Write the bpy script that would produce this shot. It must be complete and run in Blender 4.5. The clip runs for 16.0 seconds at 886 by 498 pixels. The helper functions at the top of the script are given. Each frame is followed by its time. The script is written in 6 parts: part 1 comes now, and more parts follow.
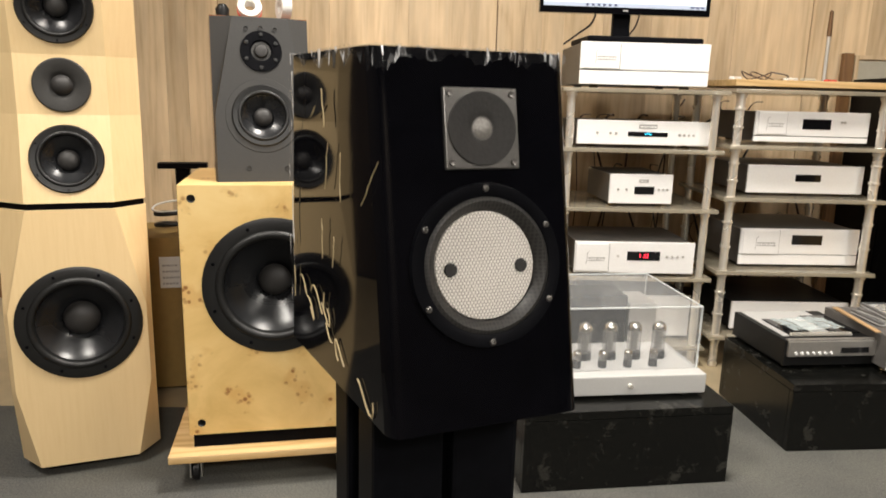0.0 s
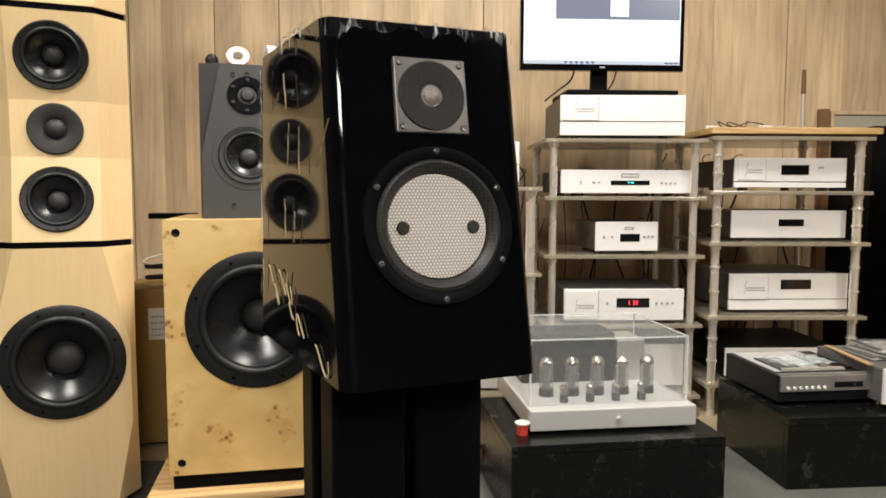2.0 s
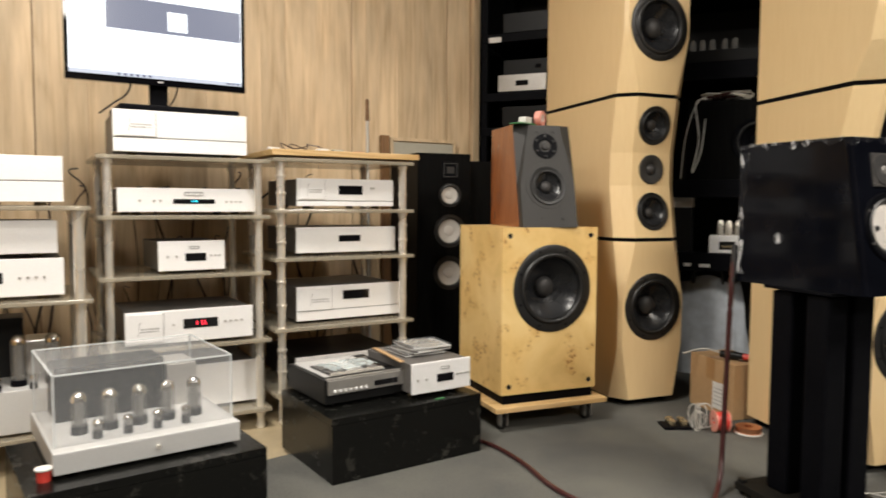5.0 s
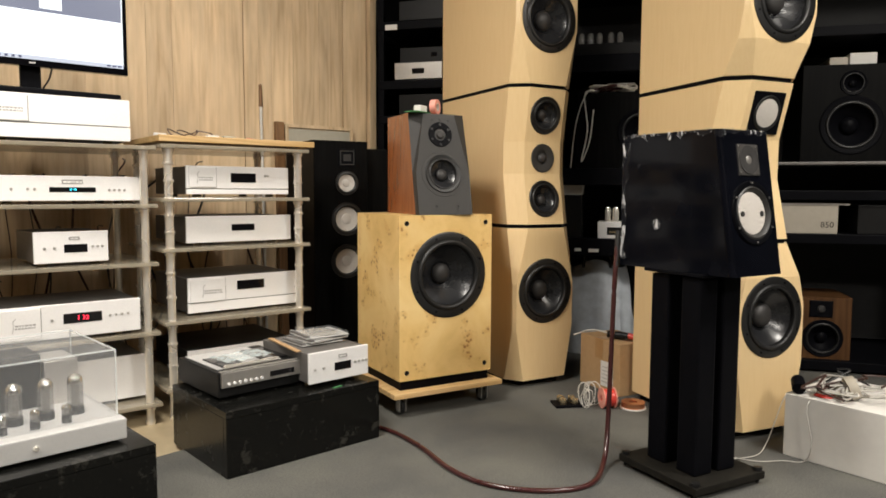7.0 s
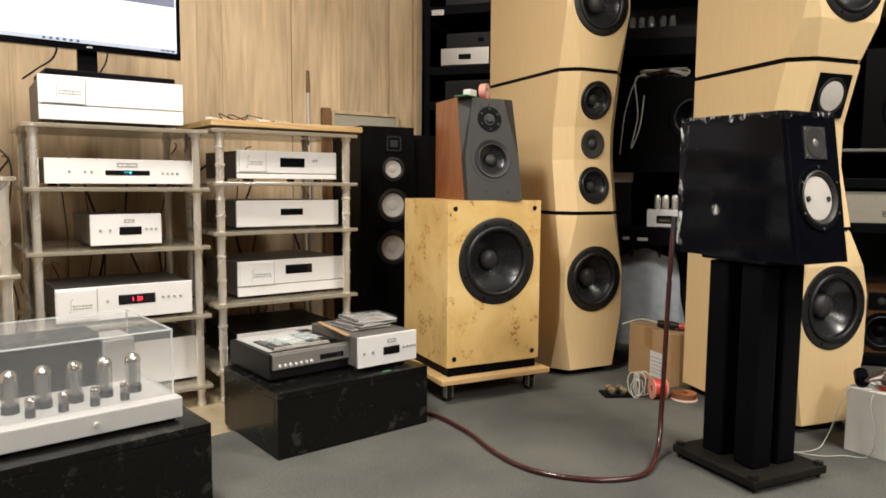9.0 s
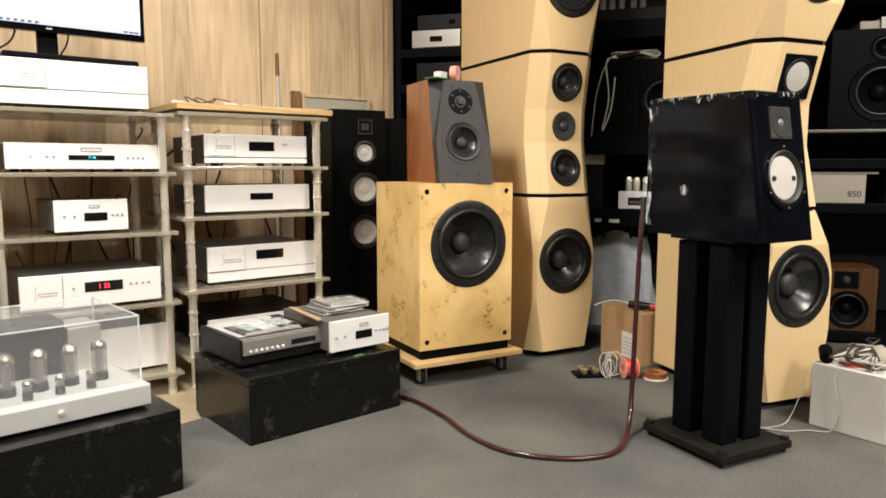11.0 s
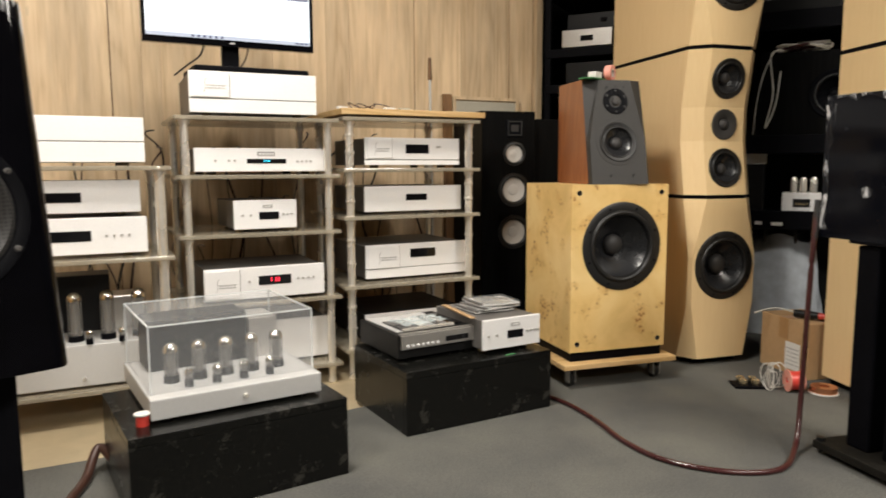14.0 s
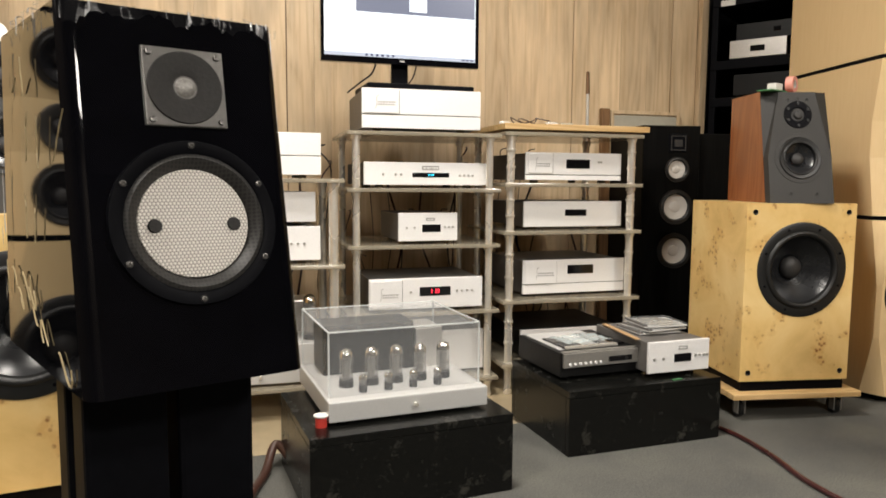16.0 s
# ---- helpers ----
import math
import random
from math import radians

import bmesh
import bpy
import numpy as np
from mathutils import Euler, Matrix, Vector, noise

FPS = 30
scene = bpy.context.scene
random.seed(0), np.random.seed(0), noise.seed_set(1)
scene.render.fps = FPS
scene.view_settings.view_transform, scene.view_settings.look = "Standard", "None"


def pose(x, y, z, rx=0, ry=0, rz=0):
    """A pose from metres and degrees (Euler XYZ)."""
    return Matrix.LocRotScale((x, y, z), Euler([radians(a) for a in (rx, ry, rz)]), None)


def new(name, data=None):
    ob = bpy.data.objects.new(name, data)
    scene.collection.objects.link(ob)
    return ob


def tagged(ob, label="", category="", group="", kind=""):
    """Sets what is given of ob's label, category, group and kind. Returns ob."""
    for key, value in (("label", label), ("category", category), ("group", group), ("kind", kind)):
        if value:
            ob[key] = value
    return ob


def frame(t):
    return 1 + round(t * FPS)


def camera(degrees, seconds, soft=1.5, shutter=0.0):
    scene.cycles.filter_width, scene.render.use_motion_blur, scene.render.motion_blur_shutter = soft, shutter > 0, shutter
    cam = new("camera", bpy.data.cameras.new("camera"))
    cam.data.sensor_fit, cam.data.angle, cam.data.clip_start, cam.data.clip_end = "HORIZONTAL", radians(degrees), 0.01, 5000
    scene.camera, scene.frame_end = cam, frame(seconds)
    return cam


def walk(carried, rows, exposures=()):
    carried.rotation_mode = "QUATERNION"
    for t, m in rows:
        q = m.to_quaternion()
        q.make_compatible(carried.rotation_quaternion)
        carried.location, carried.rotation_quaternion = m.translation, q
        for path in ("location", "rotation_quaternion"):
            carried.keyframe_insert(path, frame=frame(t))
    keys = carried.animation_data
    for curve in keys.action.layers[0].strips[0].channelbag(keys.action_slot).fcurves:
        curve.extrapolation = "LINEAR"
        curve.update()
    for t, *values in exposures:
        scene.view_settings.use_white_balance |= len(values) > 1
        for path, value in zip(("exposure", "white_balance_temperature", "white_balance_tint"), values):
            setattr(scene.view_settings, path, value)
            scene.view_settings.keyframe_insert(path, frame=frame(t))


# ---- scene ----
cam = camera(64.00, 16.0, soft=1.7, shutter=0.4)


def aim(x, y, z, yaw, pitch, roll):
    """Camera pose: yaw to the left from +y, pitch up, roll."""
    return pose(x, y, z) @ pose(0, 0, 0, 0, 0, yaw) @ pose(0, 0, 0, 90 + pitch) @ pose(0, 0, 0, 0, 0, roll)


PATH = [
    (0, -0.472, -2.260, 0.850, -1.56, -12.14, 1.50),
    (0.5, -0.464, -2.264, 0.739, -0.57, -6.51, 1.44),
    (1, -0.441, -2.286, 0.720, -0.19, -2.94, 1.32),
    (1.5, -0.420, -2.279, 0.728, -0.53, -4.12, 0.53),
    (2, -0.420, -2.299, 0.726, -1.06, -4.79, 0.17),
    (2.5, -0.423, -2.300, 0.733, -1.61, -4.59, 0.11),
    (3, -0.394, -2.300, 0.734, -5.58, -4.52, 0.10),
    (3.5, -0.353, -2.309, 0.733, -10.36, -4.26, -0.33),
    (4, -0.308, -2.326, 0.737, -16.93, -4.19, -0.17),
    (4.5, -0.267, -2.348, 0.747, -23.95, -4.18, 0.47),
    (5, -0.218, -2.375, 0.748, -29.98, -3.69, 0.32),
    (5.2, -0.204, -2.393, 0.764, -32.08, -3.91, 0.57),
    (6.2, -0.205, -2.398, 0.755, -38.6, -4.4, 0.4),
    (7.3, -0.219, -2.393, 0.745, -37.21, -4.78, 0.30),
    (7.5, -0.231, -2.388, 0.742, -36.39, -4.63, 0.58),
    (8, -0.240, -2.376, 0.744, -34.96, -4.24, 0.69),
    (8.5, -0.236, -2.360, 0.739, -34.62, -4.54, 0.77),
    (9, -0.231, -2.358, 0.730, -34.93, -5.40, 0.49),
    (11.5, -0.216, -2.368, 0.723, -36.96, -6.60, 0.11),
    (12, -0.221, -2.375, 0.734, -36.68, -6.30, 0.06),
    (12.5, -0.215, -2.372, 0.736, -36.15, -6.05, -0.41),
    (13, -0.226, -2.377, 0.735, -35.30, -5.83, -0.08),
    (13.5, -0.251, -2.372, 0.732, -30.61, -6.12, -0.62),
    (14, -0.276, -2.355, 0.731, -25.95, -6.66, -0.19),
    (14.5, -0.303, -2.337, 0.728, -21.39, -7.09, -0.26),
    (15, -0.335, -2.317, 0.734, -17.66, -6.81, 0.36),
    (15.5, -0.355, -2.310, 0.729, -15.23, -6.56, 0.47),
    (16, -0.361, -2.315, 0.733, -15.33, -5.55, 0.41),
]
walk(cam, [(r[0], aim(*r[1:])) for r in PATH], exposures=[(0, 0.38), (1.2, 0.20), (2.0, 0.18), (3.5, 0.06), (5.0, 0.28), (7.5, 0.28), (9, 0.3), (11.5, 0.62), (13, 0.55), (14, 0.22), (16, 0.22)])

# ---------------------------------------------------------------- light
world = bpy.data.worlds.new("room")
scene.world = world
world.use_nodes = True
world.node_tree.nodes["Background"].inputs[0].default_value = (0.9, 0.8, 0.68, 1)
world.node_tree.nodes["Background"].inputs[1].default_value = 0.012

LAMPS = [(-1.45, -1.90, 32, 0.42), (1.75, -2.75, 52, 0.50), (-0.10, -0.95, 44, 0.42), (0.15, -4.5, 78, 0.60)]
CEIL = 2.45


def lamp_light(x, y, watts, size):
    d = bpy.data.lights.new("ceiling_glow", "AREA")
    d.shape, d.size, d.energy, d.color = "SQUARE", size, watts, (1.0, 0.945, 0.87)
    o = new("ceiling_glow", d)
    o.matrix_world = pose(x, y, CEIL - 0.04)
    return o


for lx, ly, lw, lsz in LAMPS:
    lamp_light(lx, ly, lw, lsz)


# ---------------------------------------------------------------- materials
def material(name):
    m = bpy.data.materials.new(name)
    m.use_nodes = True
    nt = m.node_tree
    b = nt.nodes["Principled BSDF"]
    return m, nt, b


def link(nt, a, ao, b, bi):
    nt.links.new(a.outputs[ao], b.inputs[bi])


def node(nt, kind, **kw):
    n = nt.nodes.new(kind)
    for k, v in kw.items():
        if k in n.inputs:
            n.inputs[k].default_value = v
    return n


def ramp(nt, stops):
    r = nt.nodes.new("ShaderNodeValToRGB")
    e = r.color_ramp.elements
    while len(e) < len(stops):
        e.new(0.5)
    for k, (p, c) in enumerate(stops):
        e[k].position, e[k].color = p, (*c, 1)
    return r


def mapped(nt, scale, rot=(0, 0, 0), random_shift=False):
    tc = nt.nodes.new("ShaderNodeTexCoord")
    mp = nt.nodes.new("ShaderNodeMapping")
    mp.inputs["Scale"].default_value = scale
    mp.inputs["Rotation"].default_value = rot
    link(nt, tc, "Object", mp, "Vector")
    if random_shift:
        oi = nt.nodes.new("ShaderNodeObjectInfo")
        mul = nt.nodes.new("ShaderNodeMath")
        mul.operation = "MULTIPLY"
        mul.inputs[1].default_value = 37.0
        link(nt, oi, "Random", mul, 0)
        cb = nt.nodes.new("ShaderNodeCombineXYZ")
        link(nt, mul, 0, cb, 0)
        link(nt, mul, 0, cb, 2)
        link(nt, cb, 0, mp, "Location")
    return mp


def plain(name, col, rough=0.5, metal=0.0, var=0.12, scale=40.0, bump=0.1, coat=0.0, rough_var=0.12, big=4.0, spec=0.5):
    """Colour with variation at two scales, uneven gloss and fine relief."""
    m, nt, b = material(name)
    mp = mapped(nt, (1, 1, 1))
    n1 = node(nt, "ShaderNodeTexNoise", Scale=scale, Detail=5.0)
    n2 = node(nt, "ShaderNodeTexNoise", Scale=big, Detail=3.0)
    link(nt, mp, 0, n1, "Vector")
    link(nt, mp, 0, n2, "Vector")
    mixv = nt.nodes.new("ShaderNodeMath")
    mixv.operation = "ADD"
    link(nt, n1, "Fac", mixv, 0)
    link(nt, n2, "Fac", mixv, 1)
    half = nt.nodes.new("ShaderNodeMath")
    half.operation = "MULTIPLY"
    half.inputs[1].default_value = 0.5
    link(nt, mixv, 0, half, 0)
    lo = tuple(max(0, c * (1 - var)) for c in col)
    hi = tuple(min(1, c * (1 + var)) for c in col)
    r = ramp(nt, [(0.3, lo), (0.7, hi)])
    link(nt, half, 0, r, 0)
    link(nt, r, 0, b, "Base Color")
    mr = nt.nodes.new("ShaderNodeMapRange")
    mr.inputs["To Min"].default_value = max(0.0, rough - rough_var)
    mr.inputs["To Max"].default_value = min(1.0, rough + rough_var)
    link(nt, n2, "Fac", mr, "Value")
    link(nt, mr, 0, b, "Roughness")
    b.inputs["Metallic"].default_value = metal
    b.inputs["Specular IOR Level"].default_value = spec
    b.inputs["Coat Weight"].default_value = coat
    b.inputs["Coat Roughness"].default_value = 0.04
    if bump:
        bp = nt.nodes.new("ShaderNodeBump")
        bp.inputs["Strength"].default_value = bump
        bp.inputs["Distance"].default_value = 0.002
        link(nt, n1, "Fac", bp, "Height")
        link(nt, bp, 0, b, "Normal")
    return m


def wood(name, dark, mid, light, grain=(30, 30, 1.6), ring=5.0, rough=0.5, shift=True, coat=0.0, knots=0.0, tint=0.25, fine=0.5, streak=1.0, spec=0.5, stain=0.0):
    """Straight-grained timber, grain along local z; each piece is tinted and shifted on its own."""
    m, nt, b = material(name)
    mp = mapped(nt, grain, random_shift=shift)
    n0 = node(nt, "ShaderNodeTexNoise", Scale=0.5, Detail=2.0)
    link(nt, mp, 0, n0, "Vector")
    cn = node(nt, "ShaderNodeTexNoise", Scale=0.62, Detail=1.5, Roughness=0.4, Distortion=0.35)
    link(nt, mp, 0, cn, "Vector")
    mu = nt.nodes.new("ShaderNodeMath")
    mu.operation = "MULTIPLY"
    mu.inputs[1].default_value = ring * 3.2
    link(nt, cn, "Fac", mu, 0)
    wv = nt.nodes.new("ShaderNodeMath")
    wv.operation = "PINGPONG"
    wv.inputs[1].default_value = 1.0
    link(nt, mu, 0, wv, 0)
    n1 = node(nt, "ShaderNodeTexNoise", Scale=2.2, Detail=6.0, Roughness=0.65)
    ms = mapped(nt, (grain[0] * streak, grain[1] * streak, grain[2]), random_shift=shift)
    link(nt, ms, 0, n1, "Vector")
    mx = nt.nodes.new("ShaderNodeMix")
    mx.inputs["Factor"].default_value = fine
    link(nt, wv, 0, mx, "A")
    link(nt, n1, "Fac", mx, "B")
    r = ramp(nt, [(0.2, dark), (0.5, mid), (0.85, light)])
    link(nt, mx, 0, r, 0)
    last, socket = r, 0
    if knots:
        mk = mapped(nt, (3.4, 3.4, 2.1), random_shift=shift)
        vo = nt.nodes.new("ShaderNodeTexVoronoi")
        vo.inputs["Scale"].default_value = 1.0
        link(nt, mk, 0, vo, "Vector")
        kr = ramp(nt, [(0.0, (1, 1, 1)), (0.045, (0.75, 0.75, 0.75)), (0.075, (0, 0, 0))])
        link(nt, vo, "Distance", kr, 0)
        km = nt.nodes.new("ShaderNodeMix")
        km.data_type = "RGBA"
        kf = nt.nodes.new("ShaderNodeMath")
        kf.operation = "MULTIPLY"
        kf.inputs[1].default_value = knots
        link(nt, kr, 0, kf, 0)
        link(nt, kf, 0, km, 0)
        link(nt, r, 0, km, 6)
        km.inputs[7].default_value = (dark[0] * 0.5, dark[1] * 0.42, dark[2] * 0.35, 1)
        last, socket = km, 2
    oi = nt.nodes.new("ShaderNodeObjectInfo")
    hs = nt.nodes.new("ShaderNodeHueSaturation")
    mr = nt.nodes.new("ShaderNodeMapRange")
    mr.inputs["To Min"].default_value, mr.inputs["To Max"].default_value = 1 - tint, 1 + tint * 0.5
    link(nt, oi, "Random", mr, "Value")
    if stain:
        mw = mapped(nt, (5.0, 5.0, 0.9), random_shift=shift)
        nw = node(nt, "ShaderNodeTexNoise", Scale=1.6, Detail=4.0, Roughness=0.6)
        link(nt, mw, 0, nw, "Vector")
        sr = nt.nodes.new("ShaderNodeMapRange")
        sr.inputs["From Min"].default_value, sr.inputs["From Max"].default_value = 0.30, 0.62
        sr.inputs["To Min"].default_value, sr.inputs["To Max"].default_value = 1 - stain, 1.06
        link(nt, nw, "Fac", sr, "Value")
        both = nt.nodes.new("ShaderNodeMath")
        both.operation = "MULTIPLY"
        link(nt, mr, 0, both, 0)
        link(nt, sr, 0, both, 1)
        link(nt, both, 0, hs, "Value")
    else:
        link(nt, mr, 0, hs, "Value")
    link(nt, last, socket, hs, "Color")
    link(nt, hs, 0, b, "Base Color")
    b.inputs["Roughness"].default_value = rough
    b.inputs["Specular IOR Level"].default_value = spec
    b.inputs["Coat Weight"].default_value = coat
    b.inputs["Coat Roughness"].default_value = 0.15
    bp = nt.nodes.new("ShaderNodeBump")
    bp.inputs["Strength"].default_value = 0.15
    bp.inputs["Distance"].default_value = 0.002
    link(nt, n1, "Fac", bp, "Height")
    link(nt, bp, 0, b, "Normal")
    return m


def burl_wood():
    """Poplar burl: golden, cloudy, with clusters of brown eyes."""
    m, nt, b = material("burl_veneer")
    mp = mapped(nt, (1, 1, 1), random_shift=True)
    n0 = node(nt, "ShaderNodeTexNoise", Scale=5.0, Detail=6.0, Roughness=0.6, Distortion=0.5)
    link(nt, mp, 0, n0, "Vector")
    base = ramp(nt, [(0.30, (0.62, 0.405, 0.14)), (0.47, (0.75, 0.51, 0.20)), (0.66, (0.82, 0.595, 0.265))])
    link(nt, n0, "Fac", base, 0)
    vo = nt.nodes.new("ShaderNodeTexVoronoi")
    vo.inputs["Scale"].default_value = 70.0
    link(nt, mp, 0, vo, "Vector")
    dots = ramp(nt, [(0.0, (1, 1, 1)), (0.25, (0.8, 0.8, 0.8)), (0.42, (0, 0, 0))])
    link(nt, vo, "Distance", dots, 0)
    n2 = node(nt, "ShaderNodeTexNoise", Scale=13.0, Detail=3.0)
    link(nt, mp, 0, n2, "Vector")
    zone = ramp(nt, [(0.555, (0, 0, 0)), (0.64, (1, 1, 1))])
    link(nt, n2, "Fac", zone, 0)
    mul = nt.nodes.new("ShaderNodeMath")
    mul.operation = "MULTIPLY"
    link(nt, dots, 0, mul, 0)
    link(nt, zone, 0, mul, 1)
    halo = nt.nodes.new("ShaderNodeMix")
    halo.data_type = "RGBA"
    hf = nt.nodes.new("ShaderNodeMath")
    hf.operation = "MULTIPLY"
    hf.inputs[1].default_value = 0.4
    link(nt, zone, 0, hf, 0)
    link(nt, hf, 0, halo, 0)
    link(nt, base, 0, halo, 6)
    halo.inputs[7].default_value = (0.55, 0.28, 0.07, 1)
    mx = nt.nodes.new("ShaderNodeMix")
    mx.data_type = "RGBA"
    link(nt, mul, 0, mx, 0)
    link(nt, halo, 2, mx, 6)
    mx.inputs[7].default_value = (0.24, 0.085, 0.02, 1)
    link(nt, mx, 2, b, "Base Color")
    b.inputs["Roughness"].default_value = 0.38
    b.inputs["Coat Weight"].default_value = 0.15
    return m


def carpet_mat():
    m, nt, b = material("grey_carpet")
    mp = mapped(nt, (1, 1, 1))
    n1 = node(nt, "ShaderNodeTexNoise", Scale=240.0, Detail=5.0, Roughness=0.8)
    n2 = node(nt, "ShaderNodeTexNoise", Scale=3.5, Detail=4.0)
    for n in (n1, n2):
        link(nt, mp, 0, n, "Vector")
    r1 = ramp(nt, [(0.34, (0.056, 0.057, 0.055)), (0.66, (0.168, 0.166, 0.153))])
    link(nt, n1, "Fac", r1, 0)
    r2 = ramp(nt, [(0.3, (0.72, 0.72, 0.74)), (0.7, (1.1, 1.08, 1.02))])
    link(nt, n2, "Fac", r2, 0)
    mx = nt.nodes.new("ShaderNodeMix")
    mx.data_type, mx.blend_type = "RGBA", "MULTIPLY"
    mx.inputs[0].default_value = 1.0
    link(nt, r1, 0, mx, 6)
    link(nt, r2, 0, mx, 7)
    link(nt, mx, 2, b, "Base Color")
    b.inputs["Roughness"].default_value = 0.95
    b.inputs["Specular IOR Level"].default_value = 0.15
    bp = nt.nodes.new("ShaderNodeBump")
    bp.inputs["Strength"].default_value = 0.35
    bp.inputs["Distance"].default_value = 0.002
    link(nt, n1, "Fac", bp, "Height")
    link(nt, bp, 0, b, "Normal")
    return m


def granite_mat():
    m, nt, b = material("black_granite")
    mp = mapped(nt, (1, 1, 1))
    n1 = node(nt, "ShaderNodeTexNoise", Scale=120.0, Detail=3.0)
    n2 = node(nt, "ShaderNodeTexNoise", Scale=14.0, Detail=8.0, Roughness=0.75)
    for n in (n1, n2):
        link(nt, mp, 0, n, "Vector")
    r = ramp(nt, [(0.45, (0.003, 0.003, 0.0027)), (0.62, (0.006, 0.0062, 0.0053)), (0.78, (0.015, 0.015, 0.012))])
    link(nt, n1, "Fac", r, 0)
    r2 = ramp(nt, [(0.56, (0, 0, 0)), (0.70, (0.42, 0.42, 0.42))])
    link(nt, n2, "Fac", r2, 0)
    mx = nt.nodes.new("ShaderNodeMix")
    mx.data_type = "RGBA"
    link(nt, r2, 0, mx, 0)
    link(nt, r, 0, mx, 6)
    mx.inputs[7].default_value = (0.10, 0.095, 0.08, 1)
    link(nt, mx, 2, b, "Base Color")
    mr = nt.nodes.new("ShaderNodeMapRange")
    mr.inputs["To Min"].default_value, mr.inputs["To Max"].default_value = 0.12, 0.38
    b.inputs["Specular IOR Level"].default_value = 0.28
    link(nt, n2, "Fac", mr, "Value")
    link(nt, mr, 0, b, "Roughness")
    return m


def clear_mat(name, tint, alpha, rough=0.03):
    """Thin clear sheet: mostly lets light through, with a mirror-like sheen."""
    m, nt, b = material(name)
    b.inputs["Base Color"].default_value = (*tint, 1)
    b.inputs["Roughness"].default_value = rough
    b.inputs["Alpha"].default_value = alpha
    n = node(nt, "ShaderNodeTexNoise", Scale=9.0, Detail=4.0)
    mr = nt.nodes.new("ShaderNodeMapRange")
    mr.inputs["To Min"].default_value, mr.inputs["To Max"].default_value = alpha * 0.8, min(1, alpha * 1.2)
    link(nt, n, "Fac", mr, "Value")
    link(nt, mr, 0, b, "Alpha")
    return m


def glow_mat(name, col, strength):
    m, nt, b = material(name)
    b.inputs["Base Color"].default_value = (0.01, 0.01, 0.01, 1)
    b.inputs["Emission Color"].default_value = (*col, 1)
    b.inputs["Emission Strength"].default_value = strength
    b.inputs["Roughness"].default_value = 0.2
    return m


def honeycomb_mat():
    """Pale paper honeycomb behind fine mesh."""
    m, nt, b = material("white_honeycomb")
    mp = mapped(nt, (1, 1, 1))
    k = 4 * math.pi / (math.sqrt(3) * 0.0037)
    total = None
    for deg in (90, 30, 150):
        dot = nt.nodes.new("ShaderNodeVectorMath")
        dot.operation = "DOT_PRODUCT"
        dot.inputs[1].default_value = (k * math.cos(radians(deg)), 0, k * math.sin(radians(deg)))
        link(nt, mp, 0, dot, 0)
        co = nt.nodes.new("ShaderNodeMath")
        co.operation = "COSINE"
        link(nt, dot, "Value", co, 0)
        if total is None:
            total = co
        else:
            add = nt.nodes.new("ShaderNodeMath")
            add.operation = "ADD"
            link(nt, total, 0, add, 0)
            link(nt, co, 0, add, 1)
            total = add
    mr = nt.nodes.new("ShaderNodeMapRange")
    mr.inputs["From Min"].default_value, mr.inputs["From Max"].default_value = -1.5, 3.0
    link(nt, total, 0, mr, "Value")
    r = ramp(nt, [(0.06, (0.26, 0.235, 0.21)), (0.24, (0.70, 0.655, 0.60)), (0.9, (0.80, 0.76, 0.71))])
    link(nt, mr, 0, r, 0)
    link(nt, r, 0, b, "Base Color")
    b.inputs["Roughness"].default_value = 0.55
    bp = nt.nodes.new("ShaderNodeBump")
    bp.inputs["Strength"].default_value = 0.4
    bp.inputs["Distance"].default_value = 0.002
    link(nt, mr, 0, bp, "Height")
    link(nt, bp, 0, b, "Normal")
    return m


def film_mat():
    """Crumpled clear wrapping film: clear with bright creases."""
    m, nt, b = material("clear_film")
    mp = mapped(nt, (1.5, 1, 0.28))
    n = node(nt, "ShaderNodeTexNoise", Scale=48.0, Detail=3.0, Distortion=1.4)
    link(nt, mp, 0, n, "Vector")
    r = ramp(nt, [(0.54, (0.008, 0.008, 0.008)), (0.60, (0.22, 0.22, 0.22)), (0.67, (0.85, 0.85, 0.85))])
    link(nt, n, "Fac", r, 0)
    link(nt, r, 0, b, "Alpha")
    b.inputs["Base Color"].default_value = (0.75, 0.75, 0.76, 1)
    b.inputs["Roughness"].default_value = 0.12
    bp = nt.nodes.new("ShaderNodeBump")
    bp.inputs["Strength"].default_value = 1.0
    bp.inputs["Distance"].default_value = 0.01
    link(nt, n, "Fac", bp, "Height")
    link(nt, bp, 0, b, "Normal")
    return m


def mesh_mat():
    m, nt, b = material("black_mesh")
    mp = mapped(nt, (1, 0.0, 1))
    vo = nt.nodes.new("ShaderNodeTexVoronoi")
    vo.inputs["Scale"].default_value = 260.0
    vo.inputs["Randomness"].default_value = 0.2
    link(nt, mp, 0, vo, "Vector")
    r = ramp(nt, [(0.2, (0.008, 0.008, 0.008)), (0.5, (0.035, 0.033, 0.031))])
    link(nt, vo, "Distance", r, 0)
    link(nt, r, 0, b, "Base Color")
    b.inputs["Roughness"].default_value = 0.5
    return m


